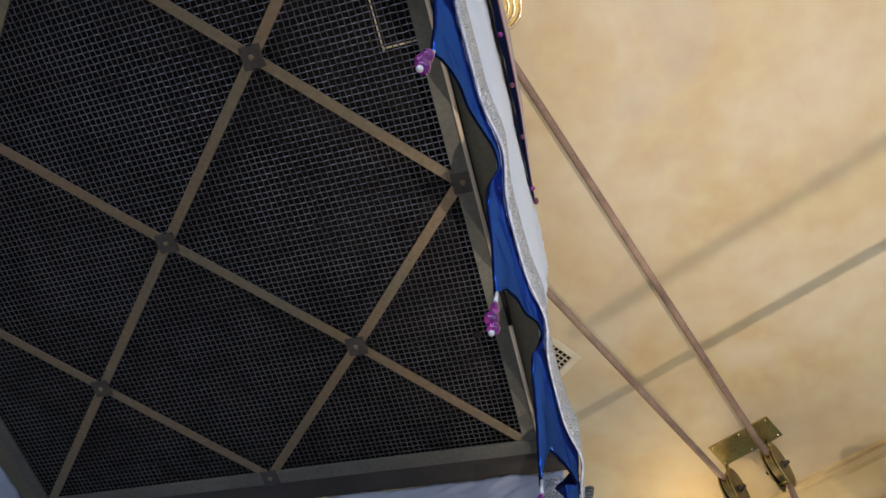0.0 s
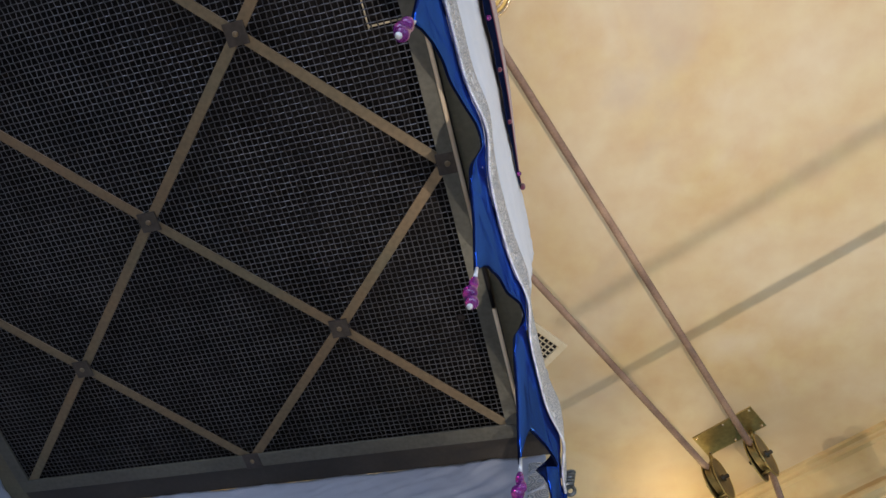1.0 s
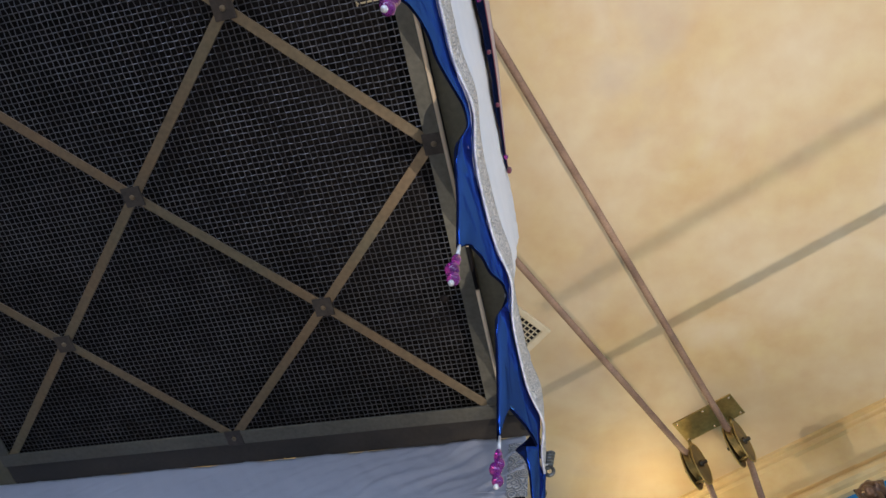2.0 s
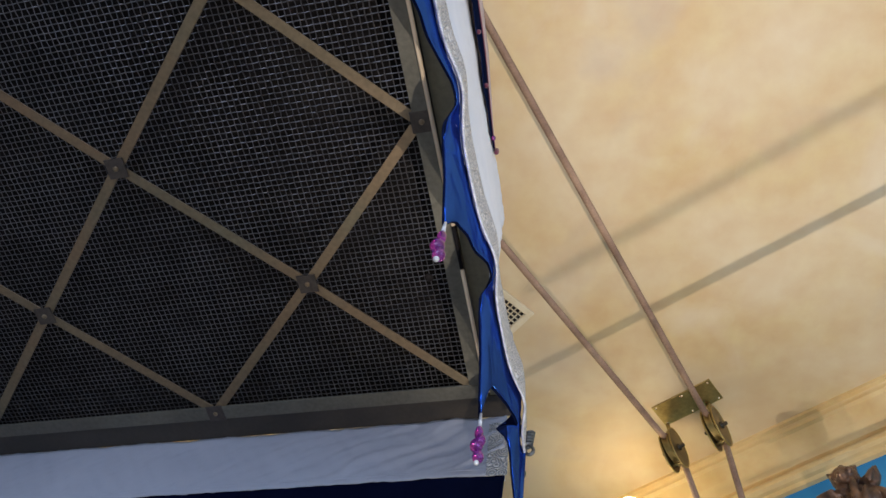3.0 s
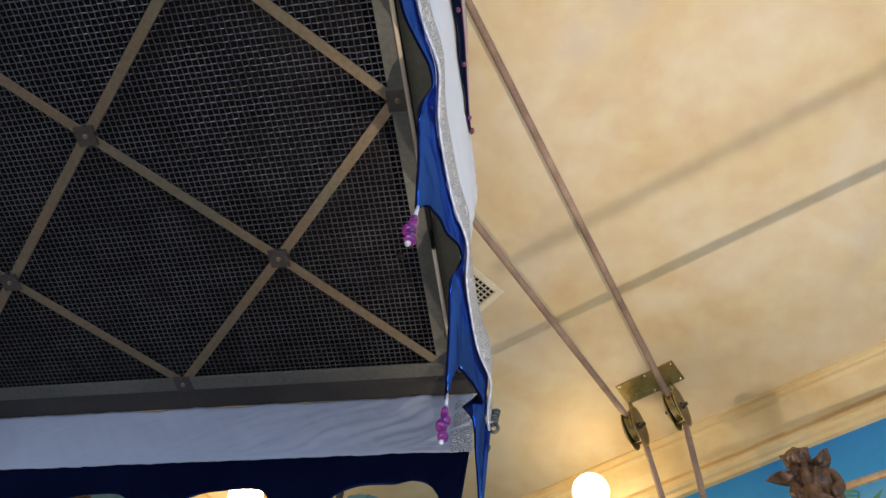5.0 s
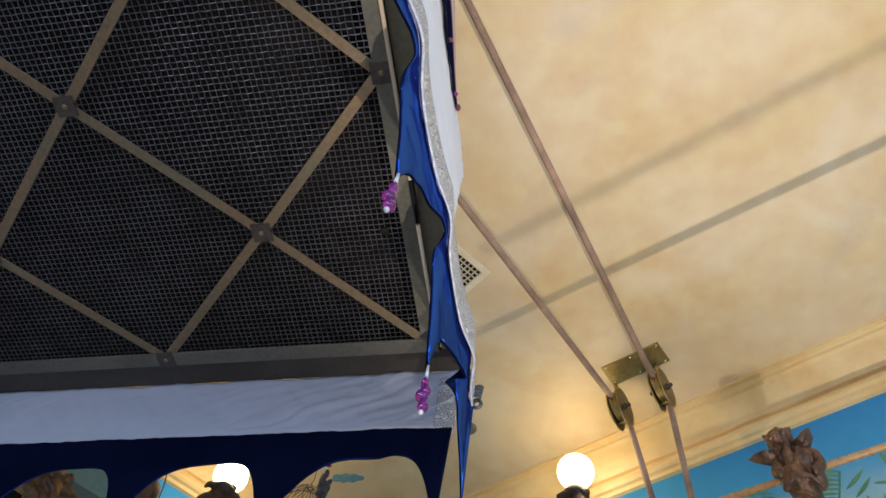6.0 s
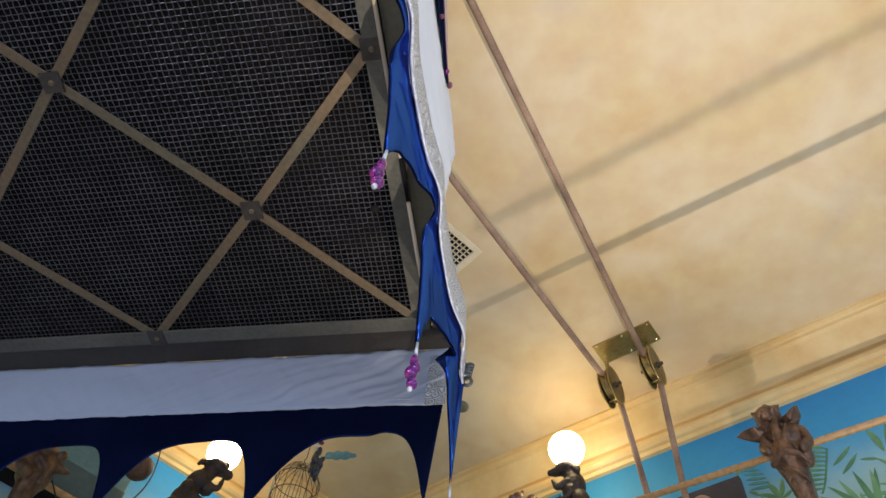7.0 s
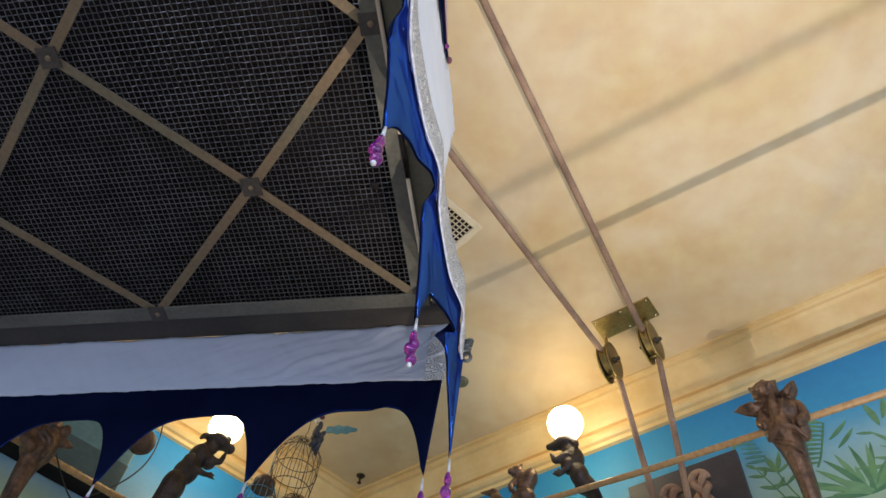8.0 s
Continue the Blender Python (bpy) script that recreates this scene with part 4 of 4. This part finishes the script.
# small bear-like figure beside it
figure("bronze_figure", "small brown bronze bear-like figure sitting on the wooden pole", at_right(1.045, -0.15, 3.345),
       [(-0.012, -0.02, 0.11, 0.026, 0.026, 0.026), (-0.026, -0.042, 0.104, 0.014, 0.014, 0.012), (-0.030, -0.015, 0.136, 0.008, 0.006, 0.011), (0.004, -0.015, 0.138, 0.009, 0.006, 0.010),
        (0.012, 0.0, 0.055, 0.038, 0.034, 0.055), (0.035, 0.0, 0.075, 0.028, 0.03, 0.045, 12), (0.0, 0.0, 0.0, 0.05, 0.04, 0.035)],
       [[((-0.01, -0.02, 0.08), 0.014), ((-0.03, -0.04, 0.04), 0.012), ((-0.02, -0.05, 0.01), 0.010)], [((0.0, 0.0, 0.0), 0.03), ((0.0, 0.06, -0.08), 0.026), ((0.0, 0.13, -0.14), 0.026)]], M_BRONZE)
figure("bronze_figure", "small brown bronze bird-like figure on the wooden pole", at_right(0.915, -0.15, 3.325),
       [(0.0, 0.0, 0.09, 0.022, 0.022, 0.022), (0.01, 0.0, 0.04, 0.03, 0.028, 0.045)], [[((-0.01, -0.01, 0.09), 0.014), ((-0.05, -0.02, 0.10), 0.003)], [((0.0, 0.0, 0.0), 0.026), ((0.0, 0.1, -0.1), 0.022), ((0.0, 0.14, -0.14), 0.022)]], M_BRONZE)

# figure under the globe by the turquoise wall
figure("bronze_figure", "dark bronze hound-like figure leaning under a globe lamp", at_left(0.858, -0.22, 3.222) @ Matrix.Scale(0.92, 4),
       [(0.035, -0.03, 0.312, 0.050, 0.036, 0.034, 10), (0.082, -0.035, 0.300, 0.026, 0.024, 0.024), (0.055, -0.035, 0.338, 0.026, 0.02, 0.012),
        (-0.015, 0.0, 0.225, 0.044, 0.042, 0.062, 25), (0.025, -0.02, 0.20, 0.032, 0.032, 0.035), (-0.04, 0.0, 0.12, 0.050, 0.045, 0.07, 20), (-0.065, 0.0, 0.03, 0.05, 0.05, 0.08), (-0.05, -0.02, 0.155, 0.03, 0.03, 0.04)],
       [[((-0.005, -0.02, 0.32), 0.016), ((-0.04, -0.025, 0.30), 0.014), ((-0.052, -0.03, 0.275), 0.007)],
        [((0.02, -0.01, 0.295), 0.032), ((-0.005, 0.0, 0.24), 0.038)],
        [((0.02, -0.03, 0.21), 0.018), ((0.062, -0.05, 0.20), 0.012), ((0.065, -0.055, 0.235), 0.011)], [((0.065, -0.055, 0.235), 0.010), ((0.068, -0.06, 0.262), 0.005)],
        [((-0.02, -0.03, 0.13), 0.018), ((0.03, -0.05, 0.118), 0.011), ((0.045, -0.05, 0.14), 0.004)], [((0.03, -0.05, 0.118), 0.008), ((0.062, -0.05, 0.135), 0.004)], [((0.03, -0.05, 0.118), 0.008), ((0.068, -0.05, 0.118), 0.004)],
        [((-0.065, 0.0, 0.02), 0.05), ((-0.08, 0.04, -0.12), 0.04), ((-0.08, 0.20, -0.25), 0.035)],
        [((0.02, 0.0, 0.30), 0.024), ((0.03, 0.03, 0.345), 0.018), ((0.035, 0.04, 0.37), 0.016)]], M_DBRONZE)
globe_lamp(LW(0.812, -0.2, 3.622), 0.070, "glowing white opal globe lamp by the turquoise wall")

# brown figure carrying the other pole
figure("bronze_figure", "brown bronze crouching figure carrying the pole by the turquoise wall", at_left(1.375, -0.17, 3.14) @ Matrix.Diagonal((0.80, 0.88, 0.92, 1)),
       [(-0.012, -0.02, 0.115, 0.035, 0.036, 0.034), (0.045, -0.01, 0.125, 0.024, 0.026, 0.028), (0.0, 0.0, 0.06, 0.055, 0.05, 0.055), (-0.035, 0.0, 0.02, 0.045, 0.045, 0.06), (0.03, 0.0, 0.02, 0.035, 0.04, 0.06)],
       [[((0.03, -0.01, 0.08), 0.020), ((0.075, -0.015, 0.075), 0.020), ((0.108, -0.02, 0.075), 0.006)], [((-0.05, -0.02, 0.08), 0.022), ((-0.085, -0.02, 0.02), 0.024), ((-0.04, -0.05, -0.02), 0.02)],
        [((-0.03, -0.04, 0.06), 0.016), ((0.02, -0.055, 0.03), 0.016), ((0.02, -0.05, -0.03), 0.016)],
        [((0.0, 0.0, 0.0), 0.056), ((-0.005, 0.0, -0.08), 0.042), ((0.01, 0.02, -0.20), 0.03), ((0.03, 0.08, -0.34), 0.026), ((0.04, 0.26, -0.42), 0.026)]], M_BRONZE)

# ---- things by the turquoise wall ----
screen = thing("wall_cabinet", LW(1.5, 0.06, 3.30), "dark wall cabinet with grey-teal upper front and a black bottom rail", "cabinet")
part("body", box((0.95, 0.085, 0.135), axes(LW(1.52, PROJ - 0.0445, 3.4695), DL, UP), 0.004), M_GREYTEAL, screen, "grey-teal lacquered body")
part("lower_front", box((0.95, 0.098, 0.124), axes(LW(1.52, PROJ - 0.051, 3.338), DL, UP), 0.003), M_DTEAL, screen, "dark teal lower front")
part("bottom_rail", box((0.95, 0.102, 0.018), axes(LW(1.52, PROJ - 0.053, 3.266), DL, UP), 0.002), M_BLACK, screen, "black bottom rail")
part("ledge", box((0.97, 0.11, 0.012), axes(LW(1.52, PROJ - 0.06, 3.545), DL, UP), 0.002), M_GREYTEAL, screen)
basket = thing("hanging_basket", LW(1.09, -0.19, 3.37), "round brown wicker basket hanging by the wall cabinet", "basket")
part("bowl", lathe([(0.005, -0.05), (0.03, -0.046), (0.046, -0.03), (0.052, -0.005), (0.047, 0.02), (0.04, 0.028), (0.036, 0.02), (0.038, -0.005), (0.02, -0.03), (0.004, -0.034)], pose(*LW(1.09, -0.19, 3.375)), 22), M_BROWN, basket, smooth=True)
part("cord", tube([LW(1.09, -0.19, 3.40), LW(1.09, -0.185, 3.6), LW(1.09, -0.18, CEIL)], 0.002, 6), M_CABLE, basket, "thin black cord")
single("cable", tube([LW(1.03 - 0.045 * math.sin(k / 24 * 3.2) + 0.12 * (k / 24) ** 2.2, -0.06, 3.62 - 0.48 * k / 24) for k in range(25)], 0.0028, 6), M_CABLE, "thin black cable looping down the turquoise wall", "cable", "cables", smooth=True)
single("cable", tube([LW(1.33 - 0.3 * (k / 24) , -0.12, 3.22 - 0.16 * math.sin(k / 24 * 2.2)) for k in range(25)], 0.0028, 6), M_CABLE, "thin dark cable sagging under the wall pole", "cable", "cables", smooth=True)


def bird_cage(at, r, h, bars, material, label, rings=3, cover=None):
    at = Vector(at)
    c = thing("bird_cage", at, label, "bird cage", "bird cages")
    for k in range(bars):
        q = 2 * math.pi * k / bars
        o = Vector((math.cos(q), math.sin(q), 0))
        pts = [at + o * r * 0.9, at + o * r + Vector((0, 0, h * 0.35)), at + o * r * 0.97 + Vector((0, 0, h * 0.55))]
        for a in (0.25, 0.5, 0.75, 0.95):
            pts.append(at + o * r * 0.97 * math.cos(a * math.pi / 2) + Vector((0, 0, h * (0.55 + 0.45 * math.sin(a * math.pi / 2)))))
        part("bar", tube(pts, 0.0014, 5), material, c, smooth=True)
    for k in range(rings):
        z = h * (0.02 + 0.62 * k / max(1, rings - 1))
        rr = r * (0.9 + 0.1 * min(1, z / (h * 0.35)))
        part("hoop", tube([at + Vector((rr * math.cos(q), rr * math.sin(q), z)) for q in [i * math.pi / 14 for i in range(28)]], 0.0018, 5, closed=True), material, c, smooth=True)
    if cover is not None:
        part("cap", lathe([(r * 0.72, h * 0.78), (r * 0.7, h * 0.98), (r * 0.5, h * 1.05), (0.004, h * 1.07)], pose(*at), 20), cover, c, "brown woven cap", True)
    part("hook", tube([at + Vector((0, 0, h)), at + Vector((0, 0, h + 0.03)), at + Vector((0.006, 0, h + 0.04)), Vector((at.x, at.y, CEIL))], 0.0018, 6), material, c, "thin hanging wire", True)
    return c


bird_cage((-0.695, 1.125, 3.305), 0.088, 0.25, 18, M_CAGE, "domed rusted wire bird cage hanging from the ceiling", 3)
bird_cage((-0.845, 1.21, 3.235), 0.062, 0.19, 16, M_BLUECAGE, "small blue bird cage with a brown woven cap", 3, M_BROWN)
bird_cage((-0.675, 1.16, 3.16), 0.06, 0.15, 14, M_CAGE, "small domed rusted wire cage", 3)
bird = thing("toy_bird", (-0.60, 1.03, 3.49), "dark feathered toy bird with a teal wing perched on the cage", "toy bird")
_f = bmesh.new()
for k in range(26):
    q = random.random() * 6.3
    ball((-0.60 + 0.014 * math.cos(q), 1.03 + 0.014 * math.sin(q), 3.535 - 0.115 * random.random()), (0.010, 0.010, 0.020), None, _f, 8, pose(0, 0, 0, random.uniform(-40, 40), random.uniform(-40, 40), 0))
part("body", _f, M_BOARD, bird, "dark grey feathers", True)
part("head", ball((-0.615, 1.03, 3.56), (0.014, 0.013, 0.013), seg=12), M_VENT, bird, "pale head", True)
part("crest", ball((-0.605, 1.03, 3.582), (0.012, 0.010, 0.008), seg=10), M_BURG, bird, "reddish crest", True)
_w = bmesh.new()
_n = 26
_lo, _hi = [], []
for k in range(_n):
    a = k / (_n - 1)
    x = -0.575 + 0.125 * a
    w = 0.020 * math.sin(math.pi * (0.12 + 0.86 * a)) ** 0.6 * (1 + 0.18 * math.sin(a * 21))
    y = 1.03
    _lo.append((_w.verts.new((x, y, 3.518 - 0.006 * a - w)), _w.verts.new((x, y + 0.004, 3.518 - 0.006 * a - w))))
    _hi.append((_w.verts.new((x, y, 3.518 - 0.006 * a + w)), _w.verts.new((x, y + 0.004, 3.518 - 0.006 * a + w))))
for k in range(_n - 1):
    for s in (0, 1):
        _w.faces.new((_lo[k][s], _lo[k + 1][s], _hi[k + 1][s], _hi[k][s]))
    _w.faces.new((_lo[k][0], _lo[k + 1][0], _lo[k + 1][1], _lo[k][1]))
    _w.faces.new((_hi[k][0], _hi[k + 1][0], _hi[k + 1][1], _hi[k][1]))
part("wing", _w, M_TEAL, bird, "flat teal wing")


# ---- painted plants of the mural ----
_coat = itertools.count()


def leaf(wall_place, owner, along, z, angle, length, width, material):
    lift = 0.0012 + 0.00005 * (next(_coat) % 24)
    bm = bmesh.new()
    n = 9
    rows = []
    ca, sa = math.cos(angle), math.sin(angle)
    for k in range(n + 1):
        t = k / n
        w = width * math.sin(math.pi * min(1, t * 0.97 + 0.02)) ** 0.8 * 0.5
        bend = 0.12 * length * t * t
        cx, cz = along + ca * length * t - sa * bend, z + sa * length * t + ca * bend
        rows.append([bm.verts.new(wall_place(cx - sa * w, o, cz + ca * w)) for o in (PROJ - lift, PROJ + 0.002)] + [bm.verts.new(wall_place(cx + sa * w, o, cz - ca * w)) for o in (PROJ + 0.002, PROJ - lift)])
    for a, b in zip(rows, rows[1:]):
        for k in range(4):
            bm.faces.new((a[k], a[(k + 1) % 4], b[(k + 1) % 4], b[k]))
    part("leaf", bm, material, owner)


def frond(wall_place, owner, along, z, angle, length, pairs, leaf_len, leaf_w, material, curl=0.5):
    rng = random.Random(int(1000 * (along + z)))
    pts = []
    x, y, a = along, z, angle
    for k in range(pairs + 1):
        pts.append((x, y, a))
        x, y, a = x + math.cos(a) * length / pairs, y + math.sin(a) * length / pairs, a - curl / pairs
    part("stem", tube([wall_place(p[0], PROJ - 0.0005, p[1]) for p in pts], 0.0022, 5), material, owner)
    for k, (px, py, pa) in enumerate(pts[1:], 1):
        f = 1 - 0.45 * k / pairs
        for sgn in (-1, 1):
            leaf(wall_place, owner, px, py, pa + sgn * rng.uniform(0.6, 0.95), leaf_len * f * rng.uniform(0.8, 1.15), leaf_w * rng.uniform(0.8, 1.1), material)


D2 = math.pi / 180
# a comb-leaved fern, with one row of leaflets along a bowed stem
_fern = [(2.017 + 0.073 * (k / 10) ** 0.8, 3.275 + 0.160 * k / 10) for k in range(11)]
part("stem", tube([RW(x, PROJ - 0.0005, z) for x, z in _fern], 0.0035, 5), M_LEAF, wall_right)
for k, (x, z) in enumerate(_fern[1:], 1):
    leaf(RW, wall_right, x, z, (166 - 2.0 * k) * D2, 0.112 - 0.003 * abs(k - 5), 0.013, M_LEAF)
# a fainter one beside the plaque
for k in range(6):
    leaf(RW, wall_right, 1.880 - 0.006 * k, 3.365 + 0.020 * k, (162 - 3 * k) * D2, 0.078 - 0.004 * k, 0.013, M_LEAF3)
# single long leaves
for x, z, a, length, w in ((2.085, 3.362, 28, 0.090, 0.015), (2.100, 3.320, 33, 0.088, 0.014), (2.245, 3.350, 92, 0.105, 0.022), (2.262, 3.372, 62, 0.09, 0.018), (2.215, 3.330, 150, 0.05, 0.010), (1.775, 3.452, 70, 0.055, 0.012), (1.800, 3.455, 110, 0.05, 0.011)):
    leaf(RW, wall_right, x, z, a * D2, length, w, M_LEAF)
# low fan palm
for k in range(19):
    leaf(RW, wall_right, 2.130 + 0.016 * math.sin(k * 3.7), 3.125, (12 + 8.4 * k) * D2, 0.160 + 0.050 * math.sin(k * 2.1 + 0.6), 0.019, M_LEAF2 if k % 3 else M_LEAF)
for k in range(9):
    leaf(RW, wall_right, 2.335 + 0.010 * math.sin(k * 2.3), 3.150, (50 + 13 * k) * D2, 0.20 + 0.03 * math.sin(k * 1.7), 0.016, M_LEAF2)
# twigs with paired leaves under the figure
for pts in (((1.893, 3.190), (1.860, 3.270), (1.829, 3.345)), ((1.940, 3.160), (1.905, 3.250), (1.888, 3.320)), ((1.985, 3.150), (1.978, 3.260), (1.974, 3.325))):
    part("stem", tube([RW(x, PROJ - 0.0005, z) for x, z in pts], 0.0022, 5), M_LEAF, wall_right)
for x, z, a, length, w in ((1.829, 3.345, 128, 0.045, 0.012), (1.845, 3.305, 150, 0.055, 0.013), (1.845, 3.305, 60, 0.04, 0.011), (1.872, 3.245, 145, 0.06, 0.014), (1.872, 3.245, 40, 0.05, 0.012), (1.888, 3.312, 100, 0.075, 0.020), (1.889, 3.308, 62, 0.080, 0.017),
                           (1.886, 3.312, 140, 0.075, 0.015), (1.890, 3.305, 20, 0.055, 0.012), (1.905, 3.250, 30, 0.06, 0.012), (1.905, 3.250, 160, 0.05, 0.012), (1.935, 3.180, 150, 0.07, 0.014), (1.935, 3.180, 45, 0.05, 0.012), (1.975, 3.300, 140, 0.05, 0.011)):
    leaf(RW, wall_right, x, z, a * D2, length, w, M_LEAF)
for spec in ((0.62, 3.12, 110 * D2, 0.14, 5, 0.07, 0.011, M_LEAF2, 0.5), (1.5, 3.05, 100 * D2, 0.2, 5, 0.09, 0.012, M_LEAF, 0.5)):
    frond(LW, wall_left, *spec)
